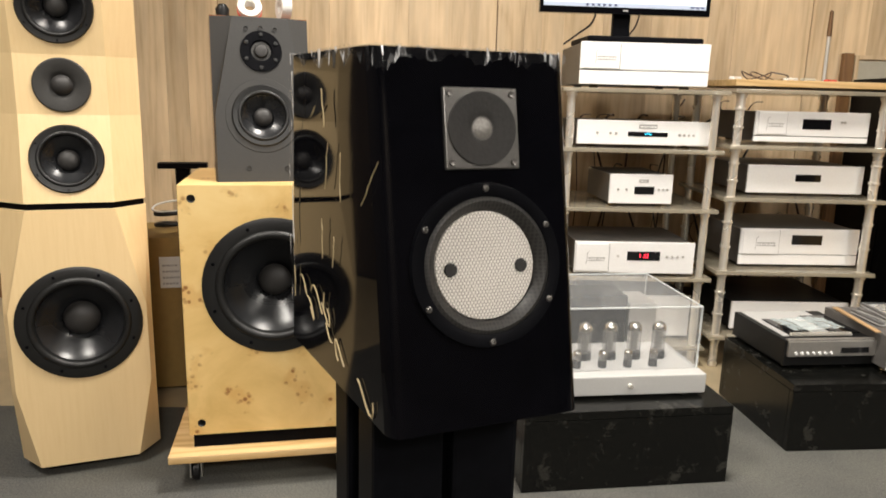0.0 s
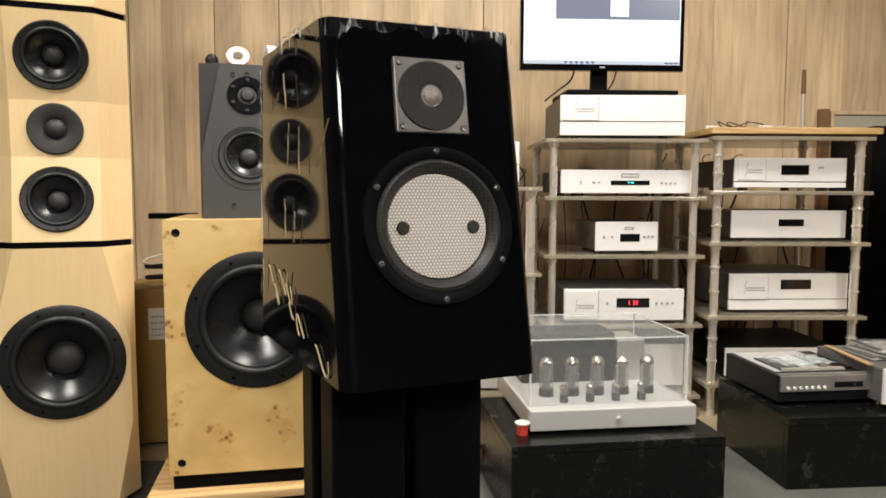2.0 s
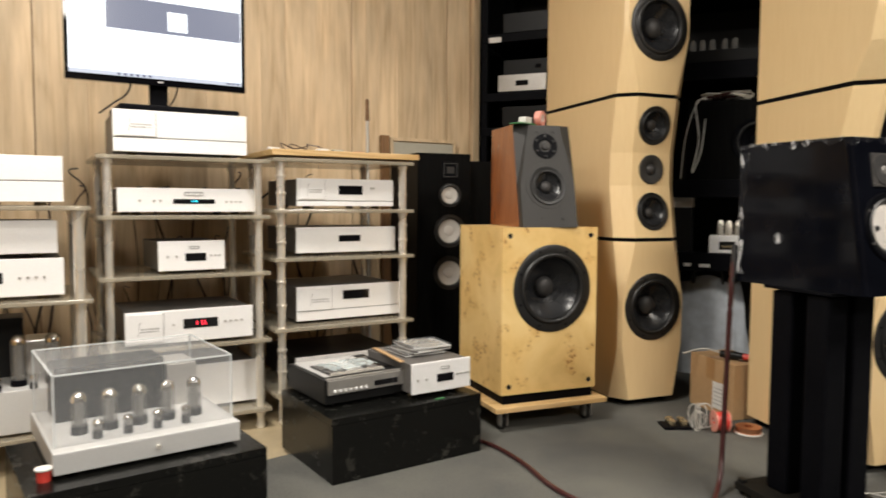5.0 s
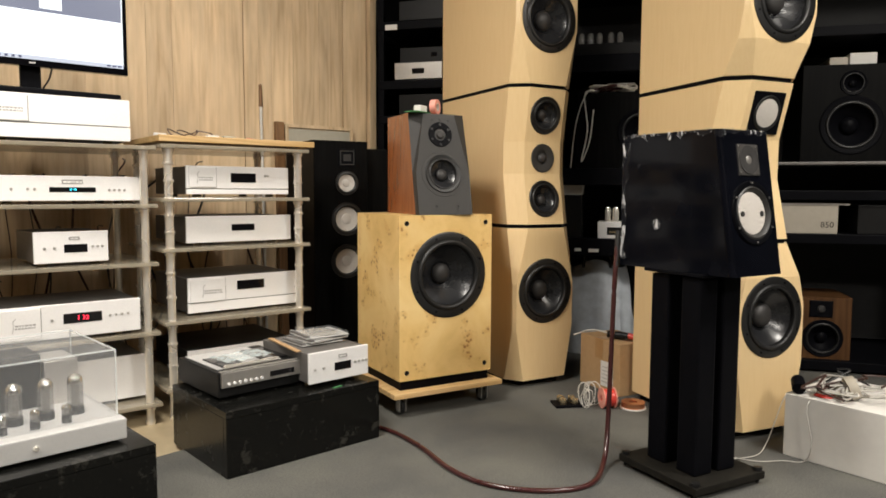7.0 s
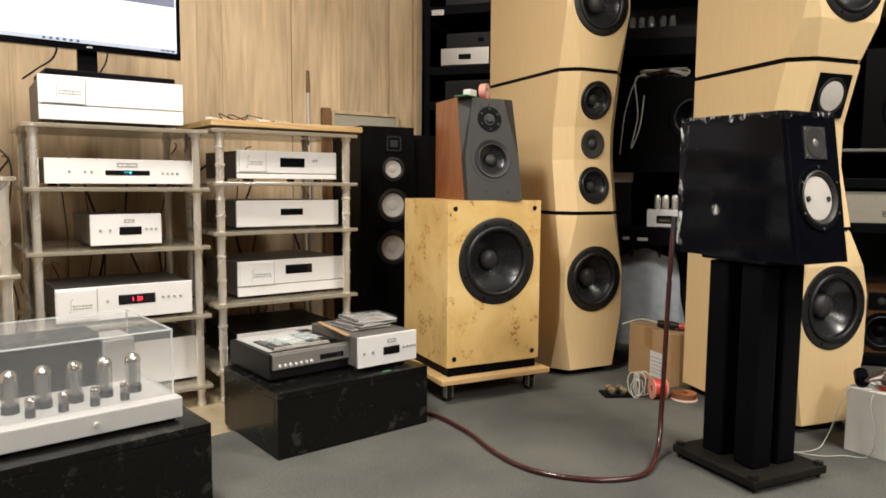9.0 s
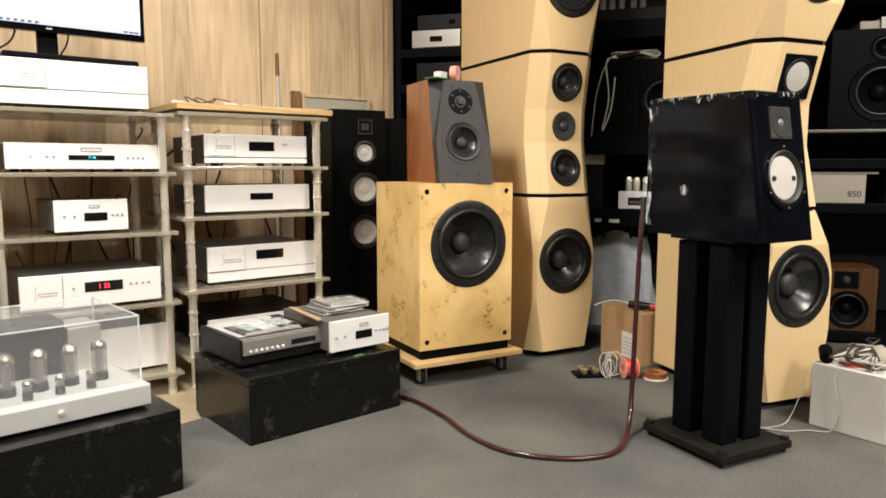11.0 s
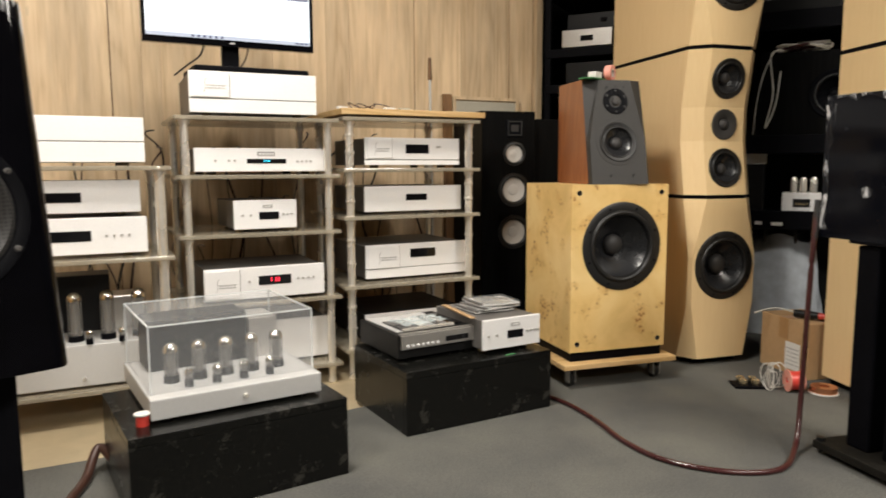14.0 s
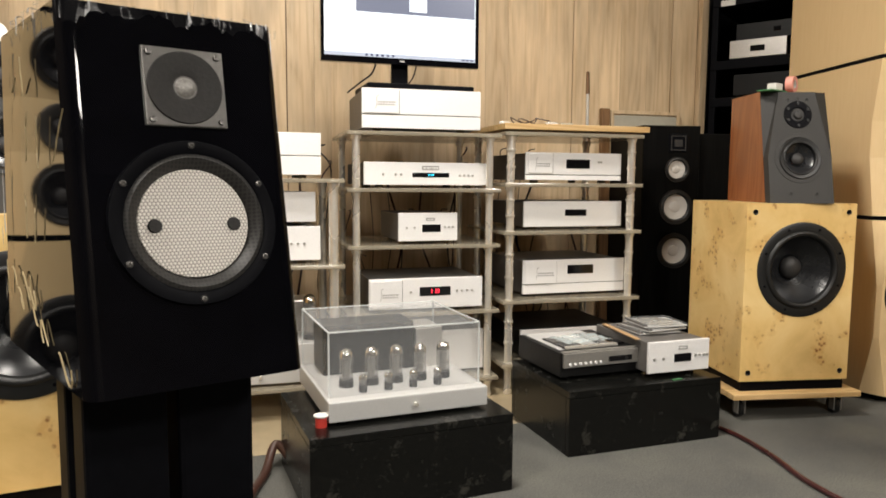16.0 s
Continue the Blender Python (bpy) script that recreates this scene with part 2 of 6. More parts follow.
PINE = wood("pine_board", (0.50, 0.340, 0.180), (0.70, 0.525, 0.325), (0.79, 0.615, 0.405), grain=(10.0, 10.0, 1.1), ring=6.5, rough=0.5, knots=0.85, tint=0.15, fine=0.80, streak=3.0, stain=0.32)
PINE_DARK = wood("brown_timber", (0.15, 0.073, 0.028), (0.19, 0.095, 0.036), (0.23, 0.118, 0.046), grain=(30, 30, 1.6))
MAPLE = wood("maple_veneer", (0.735, 0.530, 0.275), (0.77, 0.570, 0.306), (0.80, 0.600, 0.335), grain=(60, 60, 4), ring=3, rough=0.42, tint=0.03, coat=0.1, fine=0.92)
WALNUT = wood("dark_walnut", (0.060, 0.027, 0.010), (0.082, 0.038, 0.014), (0.105, 0.050, 0.019), grain=(30, 30, 1.6), spec=0.2)
PLY = wood("birch_ply", (0.50, 0.31, 0.12), (0.62, 0.41, 0.18), (0.70, 0.49, 0.25), grain=(1.5, 20, 20), rough=0.5, tint=0.06)
CHERRY = wood("cherry_veneer", (0.21, 0.062, 0.017), (0.255, 0.080, 0.023), (0.30, 0.098, 0.030), grain=(24, 24, 1.8), rough=0.25, coat=0.5, tint=0.08)
BURL = burl_wood()
CARPET = carpet_mat()
VINYL = plain("beige_vinyl", (0.42, 0.34, 0.215), 0.45, var=0.15, scale=18)
PLASTER = plain("brown_plaster", (0.065, 0.052, 0.042), 0.85, var=0.08, scale=60, bump=0.25)
CEILING = plain("grey_ceiling", (0.20, 0.185, 0.165), 0.9, var=0.05, scale=40)
DARKWALL = plain("dark_wall", (0.010, 0.010, 0.010), 0.8, var=0.25, scale=20)
GRANITE = granite_mat()
GLOSS_BLACK = plain("black_lacquer", (0.0025, 0.0025, 0.0035), 0.045, var=0.3, scale=30, bump=0.0, coat=0.0, rough_var=0.03, spec=0.19)
WRAPPED_BLACK = plain("film_wrapped_lacquer", (0.003, 0.0034, 0.0055), 0.085, var=0.35, scale=14, bump=0.02, rough_var=0.05, spec=0.13)
SATIN_BLACK = plain("satin_black_paint", (0.0035, 0.0036, 0.0048), 0.45, var=0.3, scale=90, bump=0.08, spec=0.045)
BLACK_ASH = wood("black_ash", (0.002, 0.002, 0.002), (0.003, 0.003, 0.003), (0.005, 0.005, 0.0048), rough=0.45, tint=0.05, spec=0.05)
RUBBER = plain("black_rubber", (0.007, 0.007, 0.007), 0.45, var=0.2, scale=120, bump=0.05)
CONE = plain("black_cone", (0.014, 0.0145, 0.016), 0.27, var=0.3, scale=70, bump=0.12, rough_var=0.08)
CAP = plain("matt_dust_cap", (0.028, 0.026, 0.025), 0.55, var=0.25, scale=150, bump=0.1)
GREY_BAFFLE = plain("charcoal_baffle", (0.027, 0.0255, 0.0235), 0.6, var=0.15, scale=220, bump=0.12)
SILVER = plain("silver_front_plate", (0.86, 0.85, 0.84), 0.42, metal=0.1, var=0.05, scale=160, bump=0.03)
SILVER_DIM = plain("brushed_aluminium", (0.55, 0.53, 0.50), 0.32, metal=0.8, var=0.1, scale=120, bump=0.04)
SATIN_ALU = plain("satin_aluminium", (0.60, 0.595, 0.58), 0.40, metal=0.25, var=0.05, scale=160, bump=0.03)
STEEL_BOX = plain("grey_steel_case", (0.16, 0.15, 0.14), 0.5, metal=0.3, var=0.15, scale=70)
BLACK_BOX = plain("black_steel_case", (0.010, 0.010, 0.010), 0.4, metal=0.0, spec=0.18, var=0.2, scale=80)
CHROME = plain("chromed_tube", (0.90, 0.86, 0.78), 0.27, metal=0.72, var=0.08, scale=50, bump=0.0)
BRASS_FOOT = plain("gilt_foot", (0.66, 0.55, 0.36), 0.25, metal=0.9, var=0.1)
SHELF = clear_mat("smoked_acrylic_shelf", (0.40, 0.355, 0.27), 0.62, 0.12)
ACRYLIC = clear_mat("clear_acrylic", (0.72, 0.74, 0.75), 0.10, 0.02)
GLASS = clear_mat("tube_glass", (0.30, 0.29, 0.27), 0.34, 0.03)
GETTER = plain("silvered_glass", (0.78, 0.75, 0.70), 0.10, metal=1.0, var=0.1, bump=0.0)
EDGE = clear_mat("acrylic_edge", (0.85, 0.88, 0.88), 0.55, 0.1)
DISPLAY = plain("black_display_glass", (0.006, 0.006, 0.007), 0.08, var=0.2, bump=0.0)
SCREEN_W = glow_mat("screen_white", (0.92, 0.96, 1.0), 1.35)
SCREEN_D = glow_mat("screen_dark_window", (0.30, 0.32, 0.42), 0.7)
SCREEN_BAR = glow_mat("screen_task_bar", (0.70, 0.74, 0.84), 0.85)
SCREEN_ICON = glow_mat("screen_icon", (0.16, 0.18, 0.3), 0.6)
CYAN = glow_mat("cyan_digits", (0.05, 0.75, 1.0), 2.5)
RED = glow_mat("red_digits", (1.0, 0.03, 0.06), 3.0)
GREY_MARK = plain("grey_print", (0.36, 0.35, 0.34), 0.5, var=0.05, bump=0)
HONEY = honeycomb_mat()
GLUE = plain("pale_glue", (0.46, 0.36, 0.20), 0.5, var=0.3, scale=150)
DOME = plain("grey_mesh_dome", (0.22, 0.21, 0.195), 0.45, metal=0.4, var=0.4, scale=400, bump=0.3)
WHITE_CONE = plain("white_cone", (0.50, 0.47, 0.43), 0.5, var=0.08, scale=180, bump=0.1)
MESH = mesh_mat()
FILM = film_mat()
TWEETER_PLATE = plain("pewter_plate", (0.11, 0.104, 0.098), 0.36, metal=0.6, var=0.12, scale=200, bump=0.06)
DARK_MESH = plain("dark_felt", (0.02, 0.0185, 0.0175), 0.8, var=0.3, scale=260, bump=0.3)
RED_HOSE = plain("red_braided_cable", (0.044, 0.010, 0.010), 0.28, var=0.35, scale=160, bump=0.25, coat=0.3)
DARK_CABLE = plain("brown_cable", (0.05, 0.022, 0.015), 0.4, var=0.2, scale=120)
BLACK_CABLE = plain("black_cable", (0.012, 0.012, 0.012), 0.45)
WHITE_CABLE = plain("white_cable", (0.62, 0.60, 0.55), 0.5, var=0.1)
GREY_WIRE = plain("grey_white_wire", (0.44, 0.42, 0.38), 0.5, var=0.1)
DUSTY_BLACK = plain("dusty_black_paint", (0.011, 0.010, 0.008), 0.7, var=0.5, scale=60, bump=0.05, spec=0.1)
CARDBOARD = plain("cardboard", (0.44, 0.28, 0.14), 0.8, var=0.1, scale=50, bump=0.1)
TAPE = plain("brown_tape", (0.36, 0.20, 0.085), 0.3, var=0.08)
PAPER = plain("white_paper", (0.72, 0.71, 0.68), 0.8, var=0.04, bump=0.05)
WHITE_BOX = plain("white_card", (0.68, 0.66, 0.62), 0.7, var=0.06, scale=30)
RED_PLASTIC = plain("red_plastic", (0.62, 0.055, 0.04), 0.4, var=0.1)
PINK = plain("pink_tape", (0.75, 0.32, 0.25), 0.5, var=0.1)
GREEN = plain("green_board", (0.05, 0.2, 0.07), 0.5, var=0.2)
COPPER = plain("copper_wire", (0.72, 0.32, 0.17), 0.3, metal=0.9, var=0.15, scale=200)
BAG = plain("grey_blue_bag_cloth", (0.50, 0.54, 0.58), 0.42, var=0.25, scale=25, bump=0.3)
YELLOW_BOX = plain("ochre_box", (0.30, 0.19, 0.055), 0.6, var=0.15)
CREAM_BOX = plain("cream_case", (0.42, 0.38, 0.31), 0.6, var=0.08)
FRAME_GREY = plain("grey_green_panel", (0.42, 0.39, 0.31), 0.6, var=0.08)


# ---------------------------------------------------------------- mesh helpers
def thing(name, m, label, category, group=""):
    e = new(name)
    e.empty_display_size = 0.05
    e.matrix_basis = m
    return tagged(e, label, category, group)


def part(name, bm, mat, parent=None, label="", m=None, smooth=False):
    me = bpy.data.meshes.new(name)
    bmesh.ops.recalc_face_normals(bm, faces=bm.faces)
    bm.to_mesh(me)
    bm.free()
    me.materials.append(mat)
    if smooth:
        me.set_sharp_from_angle(angle=radians(38))
        for p in me.polygons:
            p.use_smooth = smooth is True or 0.12 < abs(p.normal.x) < 0.985
    o = new(name, me)
    if parent is not None:
        o.parent = parent
    if m is not None:
        o.matrix_basis = m
    if label:
        o["label"] = label
    return o


def box(x0, x1, y0, y1, z0, z1, bevel=0.0, bm=None, seg=2):
    own = bm is None
    b = bmesh.new()
    v = [b.verts.new((x, y, z)) for z in (z0, z1) for y in (y0, y1) for x in (x0, x1)]
    for f in ((0, 1, 3, 2), (4, 6, 7, 5), (0, 4, 5, 1), (2, 3, 7, 6), (0, 2, 6, 4), (1, 5, 7, 3)):
        b.faces.new([v[k] for k in f])
    if bevel:
        bmesh.ops.bevel(b, geom=b.edges[:], offset=bevel, segments=seg, affect="EDGES", profile=0.6)
    if own:
        return b
    join(bm, b)
    return bm


def join(bm, other):
    me = bpy.data.meshes.new("tmp")
    other.to_mesh(me)
    other.free()
    bm.from_mesh(me)
    bpy.data.meshes.remove(me)


def lathe(profile, n=48, axis="y", at=(0, 0, 0), bm=None):
    """Profile of (radius, height along the axis), turned round the axis through the point at."""
    b = bm or bmesh.new()
    rings = []
    for r, h in profile:
        ring = []
        for k in range(n if r > 1e-6 else 1):
            a = 2 * math.pi * k / n
            c, s = r * math.cos(a), r * math.sin(a)
            p = {"y": (c, h, s), "z": (c, s, h), "x": (h, c, s)}[axis]
            ring.append(b.verts.new((p[0] + at[0], p[1] + at[1], p[2] + at[2])))
        rings.append(ring)
    for r0, r1 in zip(rings, rings[1:]):
        if len(r0) == 1 and len(r1) == 1:
            continue
        for k in range(n):
            a, bb = r0[k % len(r0)], r0[(k + 1) % len(r0)]
            c, d = r1[(k + 1) % len(r1)], r1[k % len(r1)]
            vs = [x for i, x in enumerate((a, bb, c, d)) if x not in (a, bb, c, d)[:i]]
            if len(vs) > 2:
                b.faces.new(vs)
    return b


def tube(points, radius, n=10, bm=None, smooth_steps=6):
    """A round cable along a Catmull-Rom line through the points."""
    b = bm or bmesh.new()
    P = [Vector(p) for p in points]
    line = []
    for k in range(len(P) - 1):
        p0, p1, p2, p3 = P[max(k - 1, 0)], P[k], P[k + 1], P[min(k + 2, len(P) - 1)]
        for s in range(smooth_steps):
            t = s / smooth_steps
            line.append(0.5 * ((2 * p1) + (p2 - p0) * t + (2 * p0 - 5 * p1 + 4 * p2 - p3) * t * t + (3 * p1 - p0 - 3 * p2 + p3) * t ** 3))
    line.append(P[-1])
    rings = []
    for k, p in enumerate(line):
        d = (line[min(k + 1, len(line) - 1)] - line[max(k - 1, 0)]).normalized()
        side = d.cross(Vector((0, 0, 1)))
        side = side.normalized() if side.length > 0.05 else Vector((1, 0, 0))
        up = side.cross(d).normalized()
        rings.append([b.verts.new(p + radius * (math.cos(2 * math.pi * j / n) * side + math.sin(2 * math.pi * j / n) * up)) for j in range(n)])
    for r0, r1 in zip(rings, rings[1:]):
        for j in range(n):
            b.faces.new((r0[j], r0[(j + 1) % n], r1[(j + 1) % n], r1[j]))
    b.faces.new(rings[0][::-1])
    b.faces.new(rings[-1])
    return b


def holed(bm, outline, holes, place, n=48):
    """A flat face with round holes: outline and holes (x, z, r) in its plane, place(x, z) gives the point."""
    edges = []
    loops = [outline] + [[(x + r * math.cos(2 * math.pi * k / n), z + r * math.sin(2 * math.pi * k / n)) for k in range(n)] for x, z, r in holes]
    for loop in loops:
        vs = [bm.verts.new(place(*p)) for p in loop]
        edges += [bm.edges.new((vs[k], vs[(k + 1) % len(vs)])) for k in range(len(vs))]
    bmesh.ops.triangle_fill(bm, use_beauty=True, use_dissolve=False, edges=edges)
    return bm


def cabinet(w, d, h, r=0.003, lean=0.0, holes=(), z0=0.0, arc=4, flare=0.0):
    """A loudspeaker box whose front leans back by lean at the top, its upright front edges rounded by r, with holes in the front."""
    bm = bmesh.new()
    side = [(-w / 2 - flare, d), (-w / 2 - flare * r / d, r)]
    side += [(-w / 2 + r - r * math.cos(a), r - r * math.sin(a)) for a in [math.pi / 2 * k / arc for k in range(1, arc + 1)]]
    ring = side + [(-x, y) for x, y in reversed(side)]

    def lift(x, y, top):
        if top and y > d - 1e-6:
            x = math.copysign(w / 2 + flare * (d - lean) / d, x)
        return (x, y + (lean if top and y < d - 1e-6 else 0.0), z0 + (h if top else 0))
    lo = [bm.verts.new(lift(x, y, False)) for x, y in ring]
    hi = [bm.verts.new(lift(x, y, True)) for x, y in ring]
    k_front = len(side) - 1
    for k in range(len(ring)):
        j = (k + 1) % len(ring)
        if k != k_front:
            bm.faces.new((lo[k], lo[j], hi[j], hi[k]))
    bm.faces.new(lo)
    bm.faces.new(hi)
    a = w / 2 - r
    holed(bm, [(-a, 0), (a, 0), (a, h), (-a, h)], holes, lambda x, z: (x, lean * z / h, z0 + z))
    bmesh.ops.remove_doubles(bm, verts=bm.verts, dist=1e-5)
    return bm


def driver(parent, x, z, R, y=0.0, name="woofer", tilt=0.0, cone=CONE, frame_mat=RUBBER, screws=0, cap=0.3, deep=None, cap_mat=CAP):
    """A cone driver in the front at (x, z): basket ring, rolled surround, cone and dust cap."""
    m = pose(x, y, z, tilt)
    deep = deep or R * 0.36
    f = part(name, lathe([(R * 0.80, 0.012), (R * 0.80, -0.003), (R * 0.96, -0.005), (R * 1.0, -0.002), (R * 1.0, 0.004)]), frame_mat, parent, m=m, smooth=True)
    prof = [(R * 0.84, 0.0)]
    for k in range(7):
        a = math.pi * k / 6
        prof.append((R * (0.76 + 0.06 * math.cos(a)), -0.002 - R * 0.06 * math.sin(a)))
    prof.append((R * 0.69, 0.006))
    part("surround", lathe(prof), RUBBER, f, smooth=True)
    cp = [(R * 0.71, 0.004)]
    for k in range(1, 9):
        t = k / 8
        cp.append((R * (0.71 - (0.71 - cap * 0.9) * t), 0.004 + deep * (t ** 0.8)))
    part("cone", lathe(cp), cone, f, smooth=True)
    dome = [(R * cap * math.cos(a), deep * 0.93 - R * cap * 0.62 * math.sin(a)) for a in [math.pi / 2 * k / 6 for k in range(7)]]
    part("dust_cap", lathe(dome, n=32), cap_mat, f, smooth=True)
    for k in range(screws):
        a = 2 * math.pi * (k + 0.5) / screws
        part("screw", lathe([(0, -0.0065), (R * 0.026, -0.006), (R * 0.03, -0.003)], n=10, at=(R * 0.9 * math.cos(a), 0, R * 0.9 * math.sin(a))), SATIN_BLACK, f)
    return f


def bars(bm, x0, x1, z0, z1, n, y, rnd, h=0.6):
    """Rows of short bars that stand in for print."""
    rows = n
    dz = (z1 - z0) / rows
    for r in range(rows):
        x = x0
        while x < x1 - 0.002:
            w = rnd.uniform(0.003, 0.009)
            box(x, min(x + w, x1), y - 0.0006, y, z0 + r * dz, z0 + (r + h) * dz, bm=bm)
            x += w + 0.0025
    return bm


def lettering(text, size, depth=0.0004):
    """Built-in font as a mesh, lying in the x-y plane."""
    cu = bpy.data.curves.new("text", "FONT")
    cu.body, cu.size, cu.extrude, cu.align_x, cu.align_y = text, size, depth, "CENTER", "CENTER"
    o = new("text", cu)
    me = bpy.data.meshes.new_from_object(o.evaluated_get(bpy.context.evaluated_depsgraph_get()))
    bpy.data.objects.remove(o)
    b = bmesh.new()
    b.from_mesh(me)
    bpy.data.meshes.remove(me)
    return b


# ---------------------------------------------------------------- the room
X0, X1, Y0, WALL = -2.6, 4.2, -5.2, 0.62
rnd = random.Random(4)

tagged(part("floor", box(X0, X1, Y0, 2.2, -0.12, -0.012), VINYL), "beige vinyl floor under the racks", "floor", kind="structure")
bm = bmesh.new()
edge = [(X0, Y0), (X1, Y0), (X1, 0.9), (1.7, 0.9), (1.7, 0.60), (1.02, 0.60), (1.0, -0.30), (0.40, -0.36), (0.1, -0.42), (X0, -0.46)]
lo = [bm.verts.new((x, y, -0.0115)) for x, y in edge]
hi = [bm.verts.new((x, y, 0.0)) for x, y in edge]
bm.faces.new(hi)
for k in range(len(edge)):
    j = (k + 1) % len(edge)
    bm.faces.new((lo[k], lo[j], hi[j], hi[k]))
tagged(part("carpet", bm, CARPET), "worn grey needle-felt carpet", "carpet", kind="structure")

wall_n = tagged(part("wall_north", box(X0, 1.70, WALL + 0.018, WALL + 0.16, 0, CEIL), PINE_DARK), "wall clad with upright pine boards", "wall", kind="structure")
seams = [X0, -2.35, -2.08, -1.80, -1.625, -1.495, -1.411, -1.285, -1.179, -1.026, -0.856, -0.55, -0.206, -0.098, -0.031, 0.055, 0.21, 0.40, 0.626, 0.728, 1.032, 1.101, 1.161, 1.267, 1.40, 1.526, 1.655]
OPEN_JOINTS = {-1.80, -1.625, -1.285, -1.026, -0.206, 1.032, 1.526}
for a, b in zip(seams, seams[1:]):
    ga, gb = (0.0022 if q in OPEN_JOINTS else 0.0003 for q in (a, b))
    half = (b - a) / 2
    part("board", box(-half + ga, half - gb, 0, 0.018, 0, CEIL - 0.002, 0.0006, seg=1), PINE, wall_n, m=pose((a + b) / 2, WALL + rnd.uniform(-0.0015, 0.0015), 0))
tagged(part("trim", box(1.660, 1.695, WALL - 0.03, WALL + 0.017, 0, CEIL - 0.002, 0.003), PINE), "narrow pine corner post", "trim", kind="structure")
tagged(part("baseboard", box(X0, 1.0, WALL - 0.016, WALL - 0.003, -0.011, 0.09, 0.002), PINE_DARK), "dark brown wooden baseboard", "baseboard", kind="structure")
tagged(part("wall_west", box(X0 - 0.14, X0, Y0, WALL + 0.16, 0, CEIL), PLASTER), "plain dark brown plaster wall", "wall", kind="structure")
tagged(part("wall_south", box(X0, X1, Y0 - 0.14, Y0, 0, CEIL), PLASTER), "plain dark brown plaster wall", "wall", kind="structure")
tagged(part("wall_east", box(X1, X1 + 0.14, Y0, 2.2, 0, CEIL), DARKWALL), "dark wall behind the storage racks", "wall", kind="structure")
tagged(part("wall_far", box(1.70, X1, 2.06, 2.2, 0, CEIL), DARKWALL), "dark wall of the storage corner", "wall", kind="structure")
tagged(part("wall_return", box(1.70, 1.84, WALL + 0.16, 2.06, 0, CEIL), DARKWALL), "dark return wall of the storage corner", "wall", kind="structure")
tagged(part("ceiling", box(X0 - 0.14, X1 + 0.14, Y0 - 0.14, 2.2, CEIL, CEIL + 0.1), CEILING), "grey painted ceiling", "ceiling", kind="structure")

LAMP_GLOW = glow_mat("lamp_diffuser", (1.0, 0.88, 0.72), 9.0)
for lx, ly, lw, lsz in LAMPS:
    c = thing("ceiling_light", pose(lx, ly, CEIL), "square flush ceiling light with a glowing diffuser", "ceiling light", "ceiling lights")
    fr = bmesh.new()
    s = lsz / 2 + 0.03
    for q in ((-s, s, -s, -s + 0.03), (-s, s, s - 0.03, s), (-s, -s + 0.03, -s + 0.03, s - 0.03), (s - 0.03, s, -s + 0.03, s - 0.03)):
        box(*q, -0.035, -0.001, bm=fr)
    part("frame", fr, SILVER_DIM, c)
    part("diffuser", box(-s + 0.031, s - 0.031, -s + 0.031, s - 0.031, -0.022, -0.012), LAMP_GLOW, c)


# ---------------------------------------------------------------- tall wooden towers
def loft(levels, bm=None):
    """Levels of (z, half width, inset of the front corner, depth of the side corner, front offset, depth)."""
    b = bm or bmesh.new()
    rings = []
    for z, hw, c, g, f, d in levels:
        rings.append([b.verts.new(p) for p in ((-hw + 0.03, d, z), (-hw, f + g + 0.004, z), (-hw + c, f, z), (hw - c, f, z), (hw, f + g + 0.004, z), (hw - 0.03, d, z))])
    return b, rings


def module(levels, holes):
    b, rings = loft(levels)
    runs, k = [], 0
    while k < len(levels) - 1:
        j = k + 1
        if abs(levels[j][4] - levels[k][4]) < 1e-6:
            while j + 1 < len(levels) and abs(levels[j + 1][4] - levels[k][4]) < 1e-6:
                j += 1
        runs.append((k, j))
        k = j
    for i, j in runs:
        za, zb, fa, fb = levels[i][0], levels[j][0], levels[i][4], levels[j][4]
        mine = [h for h in holes if za < h[1] < zb]
        part_of = range(i, j + 1)
        out = [(rings[q][3].co.x, levels[q][0]) for q in part_of] + [(rings[q][2].co.x, levels[q][0]) for q in reversed(part_of)]
        holed(b, out, mine, lambda x, z: (x, fa + (fb - fa) * (z - za) / (zb - za), z))
    for r0, r1 in zip(rings, rings[1:]):
        for k in (0, 1, 3, 4, 5):
            j = (k + 1) % 6
            b.faces.new((r0[k], r0[j], r1[j], r1[k]))
    b.faces.new(rings[0])
    b.faces.new(rings[-1])
    bmesh.ops.remove_doubles(b, verts=b.verts, dist=1e-5)
    return b


